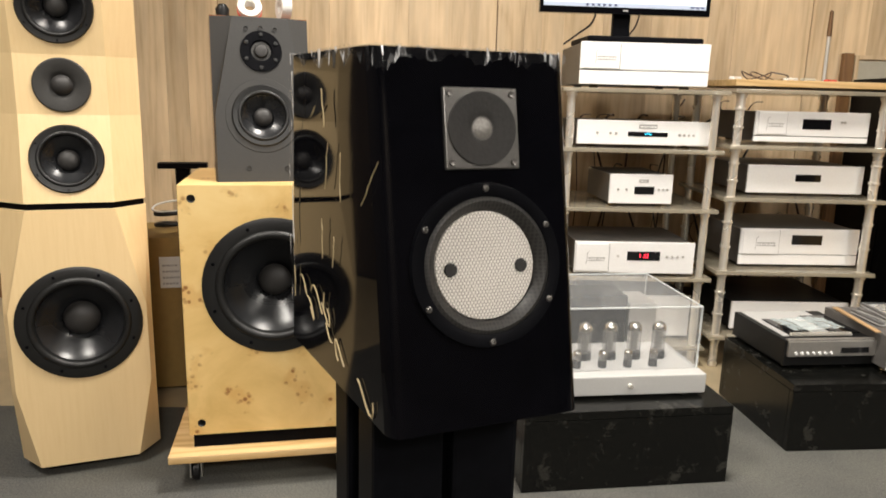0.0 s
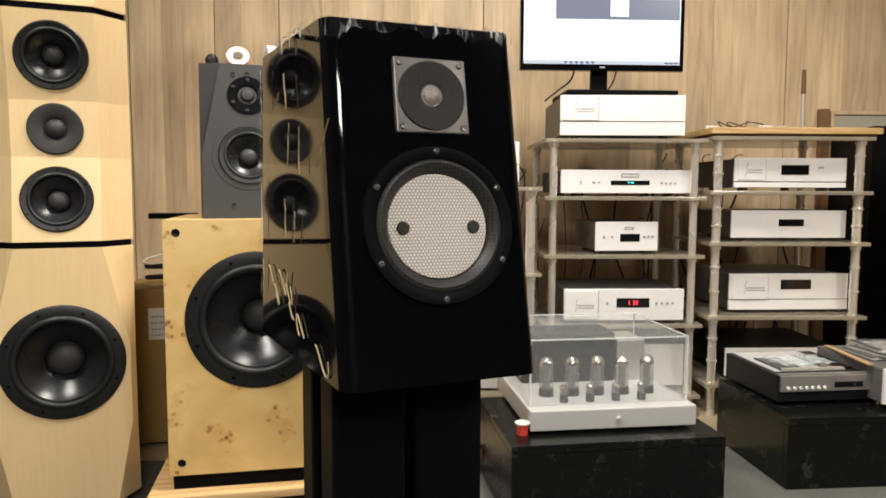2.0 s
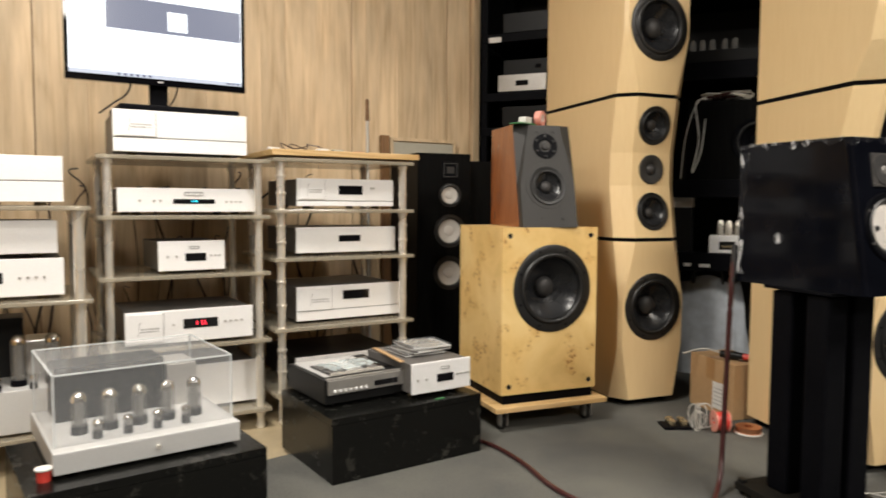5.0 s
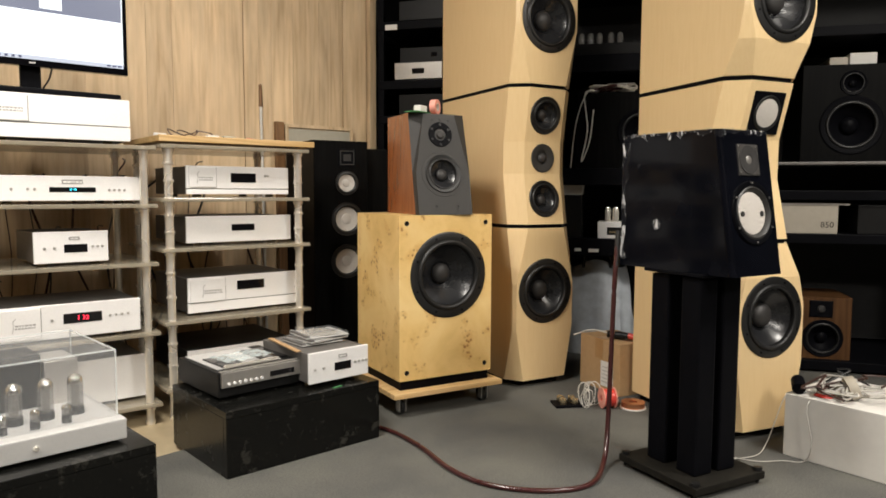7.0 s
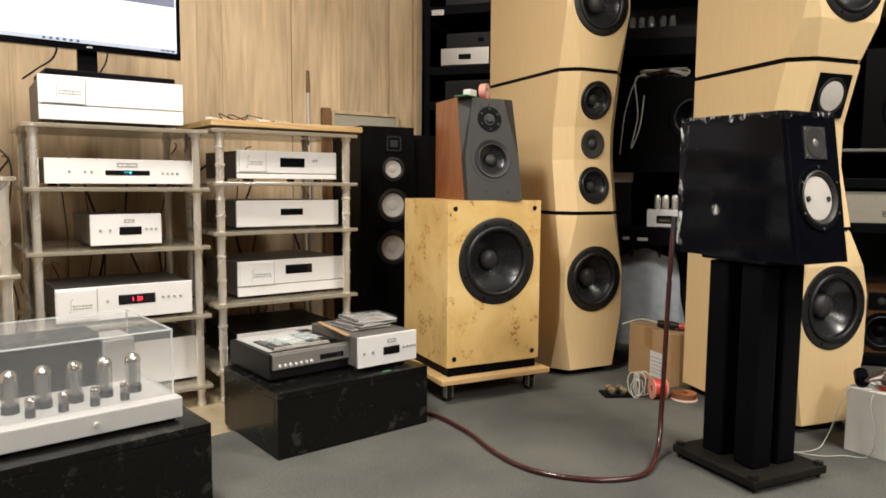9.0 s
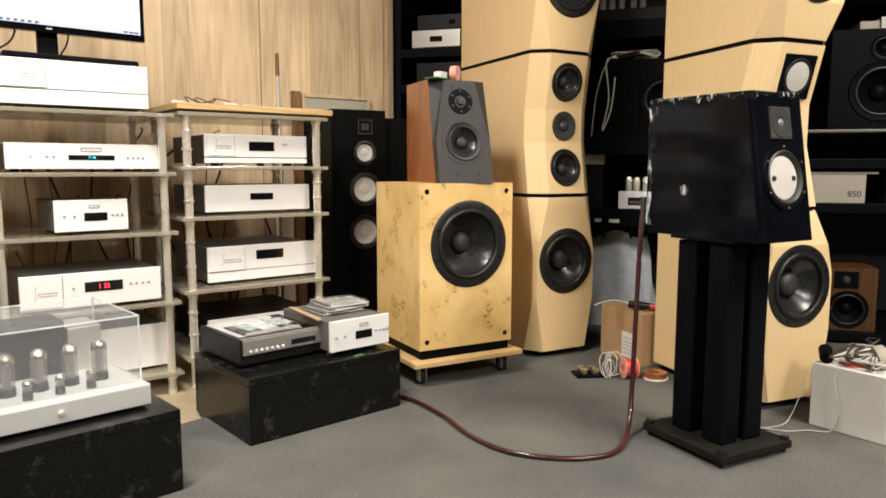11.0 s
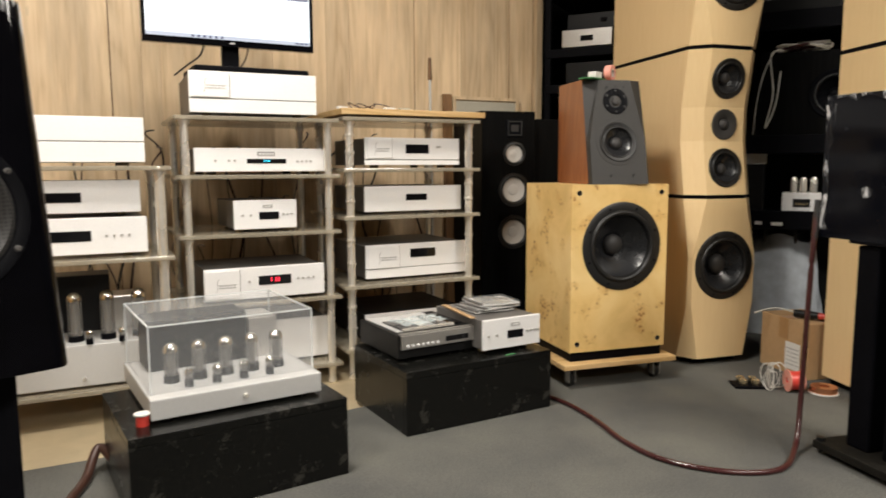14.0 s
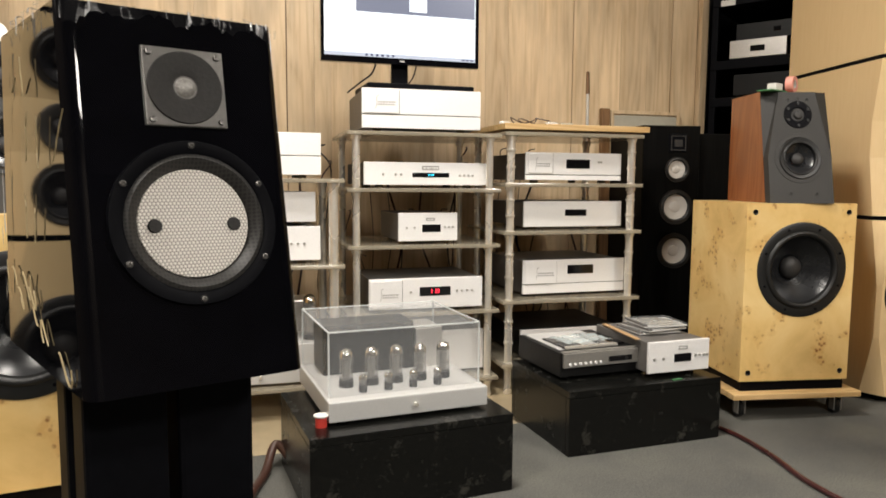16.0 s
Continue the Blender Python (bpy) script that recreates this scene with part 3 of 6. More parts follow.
def tower(m, j2, j1, zw, mids, d, label, white_mid=False, back=0.0, rec=0.030):
    """Three stacked cabinets; the front narrows to p at the joints and in the middle, and is full width at the woofers."""
    t = thing("tower_speaker", m, label, "loudspeaker", "tall wooden tower speakers")
    hw, p, R, gap = 0.144, 0.085, 0.125, 0.007
    c, g = hw - p, 0.05
    part("plinth", box(-hw + 0.05, hw - 0.05, 0.04, d - 0.02, 0.0, 0.026, 0.003), SATIN_BLACK, t, "black recessed base")

    def slope(z0, z1, z):
        """The level at which a front that steps back begins to lean, between the woofer and the joint."""
        f = (z - z0) / (z1 - z0)
        return [(z, hw, 0.010 + (c - 0.010) * f, 0.010 + (g - 0.010) * f, 0.0, d)] if back else []
    lower = [(0.026, hw, c * 0.75, 0.06, 0.0, d), (zw - R - 0.02, hw, 0.010, 0.010, 0.0, d), (zw + R * 0.25, hw, 0.010, 0.010, 0.0, d)] + slope(zw + R * 0.25, j2 - gap, zw + R * 0.97) + [(j2 - gap, hw, c, g, back, d)]
    part("bass_cabinet", module(lower, [(0, zw, R * 0.93)]), MAPLE, t)
    driver(t, 0, zw, R, screws=8)
    seam = lambda z: part("seam", loft_solid([(z - gap, hw - 0.004, c, g, back + 0.006, d - 0.004), (z + gap, hw - 0.004, c, g, back + 0.006, d - 0.004)]), SATIN_BLACK, t, "black gap between cabinets")
    seam(j2)
    mid = mids[1]
    za, zb = mid - 0.06, mid + 0.06
    if white_mid:
        levels = [(j2 + gap, hw, c, g, back, d), (za, hw, c, g, back + rec, d), (zb, hw, c, g, back + rec, d), (j1 - gap, hw, c, g, back, d)]
        part("middle_cabinet", module(levels, []), MAPLE, t)
        zc, s1 = j1 - 0.098, rec / (j1 - gap - zb)
        pl = part("plate", box(-0.062, 0.062, -0.006, 0.004, -0.064, 0.064, 0.004), SATIN_BLACK, t, "black square plate", m=pose(0, back + s1 * (j1 - gap - zc), zc, math.degrees(math.atan(s1))))
        part("surround", lathe([(0.054, -0.006), (0.052, -0.009), (0.048, -0.009), (0.043, -0.0065)], n=36), RUBBER, pl, smooth=True)
        part("white_cone", lathe([(0.043, -0.0065), (0.030, -0.0085), (0.0, -0.0105)], n=36), WHITE_CONE, pl, "white cone", smooth=True)
    else:
        r2 = 0.071
        levels = [(j2 + gap, hw, c, g, 0.0, d), (za, hw, c, g, rec, d), (zb, hw, c, g, rec, d), (j1 - gap, hw, c, g, 0.0, d)]
        part("middle_cabinet", module(levels, [(0, mids[0], r2 * 0.93), (0, mids[2], r2 * 0.93), (0, mid, 0.050)]), MAPLE, t)
        s0, s1 = rec / (za - j2 - gap), rec / (j1 - gap - zb)
        driver(t, 0, mids[0], r2, y=s0 * (mids[0] - j2 - gap), name="midrange", tilt=-math.degrees(math.atan(s0)), screws=6)
        driver(t, 0, mids[2], r2, y=s1 * (j1 - gap - mids[2]), name="midrange", tilt=math.degrees(math.atan(s1)), screws=6)
        tw = part("tweeter", lathe([(0.0545, 0.004), (0.0545, -0.003), (0.052, -0.005), (0.030, -0.004), (0.022, 0.001), (0.020, 0.003)]), GREY_BAFFLE, t, m=pose(0, rec, mid), smooth=True)
        part("dome", lathe([(0.021, 0.002), (0.018, -0.005), (0.010, -0.011), (0.0, -0.013)], n=32), CAP, tw, smooth=True)
    seam(j1)
    zt = j1 + (j2 - zw)
    upper = [(j1 + gap, hw, c, g, back, d)] + slope(zt - R * 0.25, j1 + gap, zt - R * 0.97) + [(zt - R * 0.25, hw, 0.010, 0.010, -0.0, d), (zt + R + 0.02, hw, 0.010, 0.010, 0.0, d), (zt + j2 * 0.58, hw, c * 0.75, 0.06, 0.0, d)]
    part("upper_cabinet", module(upper, [(0, zt, R * 0.93)]), MAPLE, t)
    driver(t, 0, zt, R, screws=8)
    return t


def loft_solid(levels):
    return module(levels, [])


tower(pose(1.765, -0.500, 0, 0, 0, -8), 0.618, 1.144, 0.369, (0.722, 0.877, 1.037), 0.60, "tall pale maple tower speaker with black cones, beside the burl box")
tower(pose(1.885, -1.330, 0, 0, 0, -14), 0.600, 1.088, 0.372, (0.70, 0.85, 1.0), 0.50, "tall pale maple tower speaker with a white midrange behind the stand", True, 0.030, 0.045)
tower(pose(-1.211, -0.780, 0, 0, 0, 20), 0.606, 1.102, 0.352, (0.703, 0.853, 1.005), 0.46, "tall pale maple tower speaker with black cones, beside stacked boxes")


# ---------------------------------------------------------------- burl boxes on dollies and the two-way speakers on them
def dolly(m, w, d):
    t = thing("dolly", m, "plywood dolly board on four small castors", "dolly", "dollies under the burl boxes")
    part("board", box(-w / 2, w / 2, 0, d, 0.068, 0.086, 0.003), PLY, t)
    for x in (-w / 2 + 0.05, w / 2 - 0.05):
        for y in (0.05, d - 0.05):
            c = part("caster", box(x - 0.016, x + 0.016, y - 0.018, y + 0.018, 0.060, 0.068, 0.002), CHROME, t)
            part("fork", box(x - 0.013, x - 0.010, y - 0.012, y + 0.012, 0.014, 0.060), SILVER_DIM, c)
            part("fork", box(x + 0.010, x + 0.013, y - 0.012, y + 0.012, 0.014, 0.060), SILVER_DIM, c)
            part("wheel", lathe([(0, -0.009), (0.020, -0.009), (0.026, -0.006), (0.026, 0.006), (0.020, 0.009), (0, 0.009)], n=24, axis="x", at=(x, y + 0.010, 0.026)), RUBBER, c, smooth=True)


def burl_box(m, w, d, h, label, zc=0.380):
    t = thing("subwoofer", m, label, "subwoofer", "burl subwoofers")
    part("plinth", box(-w / 2 + 0.008, w / 2 - 0.008, 0.008, d - 0.008, 0.0, 0.032), SATIN_BLACK, t, "black base")
    R = 0.147
    k = 0.027
    corners = [(-w / 2 + k, k), (w / 2 - k, k), (w / 2 - k, h - k), (-w / 2 + k, h - k)]
    part("cabinet", cabinet(w, d, h, 0.002, 0, [(0.006, zc - 0.032, R * 0.93)] + [(x, z, 0.0085) for x, z in corners], z0=0.032, arc=2), BURL, t)
    for x, z in corners:
        part("grille_socket", lathe([(0.0085, -0.0005), (0.006, 0.002), (0.005, 0.012), (0, 0.012)], n=16, at=(x, 0, 0.032 + z)), RUBBER, t)
    driver(t, 0.006, zc, R, screws=8, cap=0.24, deep=0.062)
    return t


dolly(pose(1.266, -0.545, 0, 0, 0, -8), 0.425, 0.42)
burl_box(pose(1.272, -0.515, 0.086, 0, 0, -8), 0.362, 0.345, 0.552, "golden poplar burl subwoofer box with one large black woofer")
dolly(pose(-0.800, -0.835, 0, 0, 0, 10), 0.42, 0.42)
burl_box(pose(-0.794, -0.800, 0.086, 0, 0, 10), 0.362, 0.345, 0.544, "golden poplar burl subwoofer box with one large black woofer", 0.362)


def two_way(m, label):
    t = thing("bookshelf_speaker", m, label, "loudspeaker", "cherry two-way speakers")
    w, d, h, lean = 0.205, 0.30, 0.345, 0.072
    # body behind the baffle
    b = bmesh.new()
    y0 = 0.025
    lo = [(-w / 2, y0), (w / 2, y0), (w / 2, d), (-w / 2, d)]
    top = [(-w / 2, y0 + lean), (w / 2, y0 + lean), (w / 2, d), (-w / 2, d)]
    vl = [b.verts.new((x, y, 0)) for x, y in lo]
    vh = [b.verts.new((x, y, h)) for x, y in top]
    b.faces.new(vl)
    b.faces.new(vh)
    for k in range(4):
        j = (k + 1) % 4
        b.faces.new((vl[k], vl[j], vh[j], vh[k]))
    part("cabinet", b, CHERRY, t, "red-brown cherry case")
    # charcoal baffle: a flat face that narrows towards the top, with facets on both sides
    b = bmesh.new()
    a0, a1 = w / 2 - 0.004, w / 2 - 0.045
    place = lambda x, z, y=0.0: (x, y + lean * z / h, z)
    outl = [(-a0, 0), (a0, 0), (a0, 0.14), (a1, h - 0.002), (-a1, h - 0.002), (-a0, 0.14)]
    holed(b, outl, [(0, 0.138, 0.061)], lambda x, z: place(x, z))
    back = [(-w / 2, 0), (w / 2, 0), (w / 2, 0.14), (w / 2, h - 0.002), (-w / 2, h - 0.002), (-w / 2, 0.14)]
    f = [b.verts.new(place(*p)) for p in outl]
    k2 = [b.verts.new(place(p[0], p[1], 0.024)) for p in back]
    for k in range(6):
        j = (k + 1) % 6
        b.faces.new((f[k], f[j], k2[j], k2[k]))
    bmesh.ops.remove_doubles(b, verts=b.verts, dist=1e-5)
    part("baffle", b, GREY_BAFFLE, t, "charcoal faceted front baffle")
    tilt = -math.degrees(math.atan(lean / h))
    driver(t, 0, 0.138, 0.066, deep=0.017, y=lean * 0.138 / h, tilt=tilt, frame_mat=RUBBER, cone=CONE)
    part("ring", lathe([(0.0655, -0.0012), (0.078, -0.0012), (0.079, 0.001)], n=48), GREY_BAFFLE, t, m=pose(0, lean * 0.138 / h, 0.138, tilt), smooth=True)
    zt = 0.272
    tw = part("tweeter", lathe([(0.044, 0.002), (0.043, -0.003), (0.024, -0.003), (0.018, 0.002), (0.0, 0.003)]), SATIN_BLACK, t, m=pose(0, lean * zt / h, zt, tilt), smooth=True)
    part("dome", lathe([(0.016, 0.001), (0.012, -0.007), (0.0, -0.010)], n=28), CAP, tw, "dark dome", smooth=True)
    for k in range(6):
        a = 2 * math.pi * k / 6 + 0.5
        part("screw", lathe([(0, -0.006), (0.004, -0.0055), (0.0045, -0.003)], n=10, at=(0.035 * math.cos(a), 0, 0.035 * math.sin(a))), RUBBER, tw)
    for x, z in ((-0.035, 0.028), (0.045, 0.028), (-0.03, 0.318), (0.0, 0.32), (0.03, 0.318)):
        part("grille_socket", lathe([(0.0045, -0.002), (0.003, 0.002), (0, 0.003)], n=12), RUBBER, t, m=pose(x, lean * z / h, z, tilt))
    return t


two_way(pose(1.268, -0.515, 0.670, 0, 0, -14), "cherry and charcoal two-way speaker standing on the burl box")
two_way(pose(-0.812, -0.738, 0.662, 0, 0, 17), "cherry and charcoal two-way speaker standing on the burl box")


# ---------------------------------------------------------------- black lacquered speakers on pillar stands
def black_speaker(m, w, d, h, lean, label, zw, zt, R, p, dx=0.0, flare=0.0, finish=GLOSS_BLACK):
    t = thing("studio_speaker", m, label, "loudspeaker", "black lacquered speakers")
    part("cabinet", cabinet(w, d, h, 0.014, lean, [(dx, zw, R * 0.96)], arc=6, flare=flare), finish, t, smooth="round")
    tilt = -math.degrees(math.atan(lean / h))
    at = lambda x, z: pose(x + dx, lean * z / h, z, tilt)
    wf = part("woofer", lathe([(R * 0.83, 0.010), (R * 0.83, -0.004), (R * 0.86, -0.0055), (R * 0.985, -0.005), (R, -0.001), (R, 0.004)], n=64), SATIN_BLACK, t, "black cast ring", m=at(0, zw), smooth=True)
    part("mesh_ring", lathe([(R * 0.84, -0.003), (R * 0.78, -0.006), (R * 0.70, -0.001), (R * 0.655, 0.007)], n=64), MESH, wf, "fine black wire mesh ring", smooth=True)
    part("cone", lathe([(R * 0.665, 0.006), (R * 0.655, 0.003), (R * 0.35, 0.0015), (0, 0.001)], n=64), HONEY, wf, "white honeycomb cone")
    for sx in (-1, 1):
        part("cone_opening", lathe([(0, -0.0012), (R * 0.075, -0.001), (R * 0.085, 0.0015)], n=20, at=(sx * R * 0.47, 0, -0.002)), DARK_MESH, wf, "dark round opening")
    for k in range(6):
        a = math.pi / 2 + 2 * math.pi * k / 6
        part("screw", lathe([(0, -0.0065), (0.0016, -0.0075), (0.0030, -0.007), (0.0034, -0.004)], n=12, at=(R * 0.925 * math.cos(a), 0, R * 0.925 * math.sin(a))), TWEETER_PLATE, wf)
    tw = part("tweeter", box(-p, p, -0.004, 0.003, -p, p, 0.0015), TWEETER_PLATE, t, "square pewter plate", m=at(0, zt))
    part("felt_disc", lathe([(p * 0.93, -0.004), (p * 0.91, -0.0058), (p * 0.5, -0.0050), (p * 0.30, -0.0042), (p * 0.26, -0.003)], n=48), DARK_MESH, tw, "round dark felt disc", smooth=True)
    part("dome", lathe([(p * 0.27, -0.0035), (p * 0.20, -0.0058), (0, -0.0066)], n=32), DOME, tw, "grey mesh dome", smooth=True)
    for sx in (-1, 1):
        for sz in (-1, 1):
            part("screw", lathe([(0, -0.0055), (0.003, -0.006), (0.0035, -0.004)], n=10, at=(sx * p * 0.84, 0, sz * p * 0.84)), TWEETER_PLATE, tw)
    # loose clear film folded over the upper edges
    rf = random.Random(7)
    b = bmesh.new()
    cols = 54
    rows = []
    for k in range(cols + 1):
        x = -w / 2 - 0.001 + (w + 0.002) * k / cols
        drop = 0.007 + 0.006 * rf.random() + 0.004 * math.sin(k * 0.5) + 0.014 * abs(2 * k / cols - 1) ** 5
        y = lean - 0.0028
        curve = 0.014 * max(0.0, (abs(x) - w / 2 + 0.014) / 0.014) ** 2
        rows.append([b.verts.new((x, y + curve + 0.03 + 0.01 * rf.random(), h + 0.002)), b.verts.new((x, y + curve + rf.uniform(-0.0015, 0.0005), h + 0.003 * rf.random())),
                     b.verts.new((x, y + curve - lean * drop / h * 0.5 - rf.uniform(0, 0.002), h - drop * 0.5)), b.verts.new((x, y + curve - lean * drop / h, h - drop))])
    for r0, r1 in zip(rows, rows[1:]):
        for q in range(3):
            b.faces.new((r0[q], r1[q], r1[q + 1], r0[q + 1]))
    part("wrapping_film", b, FILM, t, "crumpled clear plastic film")
    b = bmesh.new()
    for sx in (-1, 1):
        rows = []
        for k in range(19):
            y = lean + 0.016 + (d - lean - 0.02) * k / 18
            drop = 0.005 + 0.016 * rf.random() ** 2
            x = sx * (w / 2 + 0.0015 + flare * y / d)
            rows.append([b.verts.new((x - sx * 0.03, y, h + 0.002)), b.verts.new((x + sx * rf.uniform(0, 0.002), y, h + 0.002 * rf.random())), b.verts.new((x + sx * rf.uniform(0, 0.0015), y, h - drop))])
        for r0, r1 in zip(rows, rows[1:]):
            for q in range(2):
                b.faces.new((r0[q], r1[q], r1[q + 1], r0[q + 1]))
        rows = []
        for k in range(15):
            z = h - 0.02 - (h - 0.04) * k / 14
            rows.append([b.verts.new((sx * (w / 2 + 0.0015 + flare * 0.95), d - 0.012 - 0.02 * rf.random(), z)), b.verts.new((sx * (w / 2 + flare + rf.uniform(0.001, 0.003)), d - 0.001, z))])
        for r0, r1 in zip(rows, rows[1:]):
            b.faces.new((r0[0], r1[0], r1[1], r0[1]))
    part("wrapping_film", b, FILM, t, "crumpled clear plastic film")
    return t


def pillar_stand(m, h, label, px=0.042, half=0.031):
    """Stand with its base plate, four square pillars and a top plate; its centre is the origin."""
    t = thing("speaker_stand", m, label, "speaker stand", "black pillar stands")
    bp = part("base_plate", box(-0.125, 0.125, -0.135, 0.135, 0.014, 0.034, 0.003), DUSTY_BLACK, t, "dusty black base plate")
    for x in (-0.112, 0.112):
        for y in (-0.122, 0.122):
            part("spike", lathe([(0, 0.0), (0.004, 0.004), (0.008, 0.014), (0.008, 0.034), (0.011, 0.035), (0.011, 0.043), (0, 0.044)], n=14, axis="z", at=(x, y, 0)), BLACK_BOX, bp, smooth=True)
    for x in (-px, px):
        for y in (-0.052, 0.052):
            part("pillar", box(x - half, x + half, y - 0.031, y + 0.031, 0.034, h - 0.012, 0.006), SATIN_BLACK, t)
    part("top_plate", box(-0.085, 0.085, -0.10, 0.10, h - 0.008, h, 0.002), SATIN_BLACK, t)
    return t


ls_m = pose(-0.4035, -1.619, 0.537, 0, 0, 21.2)
ls = black_speaker(ls_m, w=0.206, d=0.320, h=0.3575, lean=0.070, zw=0.1533, zt=0.2832, R=0.0805, p=0.0391, dx=0.004, flare=0.0275, label="glossy black speaker with white honeycomb woofer, partly film-wrapped, on a stand")
pillar_stand(ls_m @ pose(-0.008, 0.165, -0.537), 0.537, "black four-pillar speaker stand under the lacquered speaker", 0.0455, 0.0405)
rs_m = pose(1.438, -1.522, 0.549, 0, 0, -6.7)
rs = black_speaker(rs_m, w=0.192, d=0.358, h=0.352, lean=0.056, zw=0.151, zt=0.279, R=0.0785, p=0.0385, flare=0.006, finish=WRAPPED_BLACK, label="glossy black speaker with white woofer, film on its top, cable behind")

# torn shreds of film and glue left on the sides
def shred(parent, w, d, flare, path, wide, name="film_shred"):
    """A thin ribbon along (y, z) points, lying on the left side."""
    b = bmesh.new()
    side = lambda y: -(w / 2 + flare * y / d) - 0.0014
    rows = []
    for k, (y, z) in enumerate(path):
        y0, z0 = path[max(0, k - 1)]
        y1, z1 = path[min(len(path) - 1, k + 1)]
        n = math.hypot(y1 - y0, z1 - z0) or 1.0
        ny, nz = (z1 - z0) / n * wide / 2, -(y1 - y0) / n * wide / 2
        taper = 0.35 + 0.65 * math.sin(math.pi * (k + 0.3) / (len(path) - 0.4))
        rows.append([b.verts.new((side(y - ny * taper), y - ny * taper, z - nz * taper)), b.verts.new((side(y) - 0.0012, y, z)), b.verts.new((side(y + ny * taper), y + ny * taper, z + nz * taper))])
    for r0, r1 in zip(rows, rows[1:]):
        for q in range(2):
            b.faces.new((r0[q], r1[q], r1[q + 1], r0[q + 1]))
    part(name, b, GLUE, parent, "pale shred of torn film")


rg = random.Random(31)
LD, LF = 0.320, 0.0275
for y, z, length, lean_by, wide in ((0.19, 0.318, 0.040, -0.01, 0.0032), (0.21, 0.300, 0.014, 0.02, 0.004), (0.17, 0.262, 0.050, 0.008, 0.0010), (0.13, 0.255, 0.050, 0.0, 0.0006), (0.19, 0.178, 0.045, 0.0, 0.0014),
                                    (0.15, 0.165, 0.035, 0.006, 0.0007), (0.185, 0.094, 0.022, 0.004, 0.0034), (0.302, 0.10, 0.04, 0.0, 0.0016), (0.03, 0.255, 0.045, 0.04, 0.0014)):
    pts = [(min(LD - 0.012, y + lean_by * k / 7 + rg.uniform(-0.0015, 0.0015)), z - length * k / 7) for k in range(8)]
    shred(ls, 0.206, LD, LF, pts, wide)
for y, z, a0, size in ((0.215, 0.080, 0.3, 0.022), (0.185, 0.070, 2.2, 0.018), (0.245, 0.062, 1.2, 0.020), (0.165, 0.052, 4.0, 0.015), (0.13, 0.040, 5.2, 0.020), (0.27, 0.085, 0.9, 0.016), (0.06, 0.018, 2.8, 0.022)):
    shred(ls, 0.206, LD, LF, [(y + size * math.cos(a0 + 0.45 * q), z + 0.6 * size * math.sin(a0 + 0.75 * q)) for q in range(8)], 0.0032)
# a cloudy scuff and smaller ones
for y, z, size in ((0.235, 0.118, 0.020), (0.19, 0.13, 0.006), (0.30, 0.27, 0.007)):
    b = bmesh.new()
    side = lambda yy: -(0.096 + 0.006 * yy / 0.358) - 0.0012
    ring = []
    for k in range(22):
        a = 2 * math.pi * k / 22
        rr = size * (0.7 + 0.45 * rg.random())
        ring.append(b.verts.new((side(y), y + rr * math.cos(a), z + rr * 0.8 * math.sin(a))))
    b.faces.new(ring)
    part("film_scuff", b, FILM, rs, "cloudy scuff on the film")

pillar_stand(pose(1.438, -1.352, 0, 0, 0, -10), 0.549, "black four-pillar speaker stand with a spiked base plate")


# ---------------------------------------------------------------- hi-fi racks
def rack(m, w, d, tops, label, ringed=False, top_extra=0.0, r=0.0125):
    """Open rack: four round posts at the corners, a shelf with its top at each height."""
    t = thing("equipment_rack", m, label, "rack", "hi-fi racks")
    hi = max(tops)
    for x in (0, w):
        for y in (0, d):
            prof = [(0, 0.0), (0.014, 0.0), (0.016, 0.01), (r, 0.018)]
            zs = sorted(tops)
            for z0, z1 in zip([0.02] + zs, zs):
                if ringed and z1 - z0 > 0.08:
                    for q in (0.0, 1 / 3, 2 / 3):
                        z = z0 + (z1 - z0) * q
                        prof += [(r, z + 0.004), (r + 0.0035, z + 0.005), (r + 0.0035, z + 0.011), (r, z + 0.012)]
                prof += [(r, z1 - 0.014), (r + 0.004, z1 - 0.0135), (r + 0.004, z1 + 0.002), (r, z1 + 0.003)]
            prof += [(r, hi + 0.004), (r - 0.003, hi + 0.008), (0, hi + 0.008)]
            prof = [p for k, p in enumerate(prof) if k == 0 or p[1] >= prof[k - 1][1] - 1e-6]
            part("post", lathe(prof, n=20, axis="z", at=(x, y, -0.011)), CHROME, t, smooth=True)
    for z in tops:
        part("shelf", box(-0.032, w + 0.032, -0.030, d + 0.03, z - 0.013, z, 0.003), SHELF, t, "smoked acrylic shelf")
    return t


rack(pose(-0.026, -0.03, 0), 0.453, 0.36, (0.062, 0.296, 0.520, 0.706, 0.888), "silver-post hi-fi rack with smoked acrylic shelves")
rack(pose(0.503, -0.03, 0), 0.459, 0.36, (0.100, 0.322, 0.561, 0.725, 0.897), "silver-post hi-fi rack with ringed posts and acrylic shelves", True, r=0.0135)
rack(pose(-0.585, -0.12, 0), 0.475, 0.36, (0.095, 0.472, 0.735), "chrome-post hi-fi rack standing behind the black speaker", r=0.015)
board = thing("wooden_board", pose(0.468, -0.062, 0.905), "pale plywood board lying on the rack top", "board")
part("top", box(0, 0.545, 0, 0.43, 0, 0.020, 0.002), PLY, board)


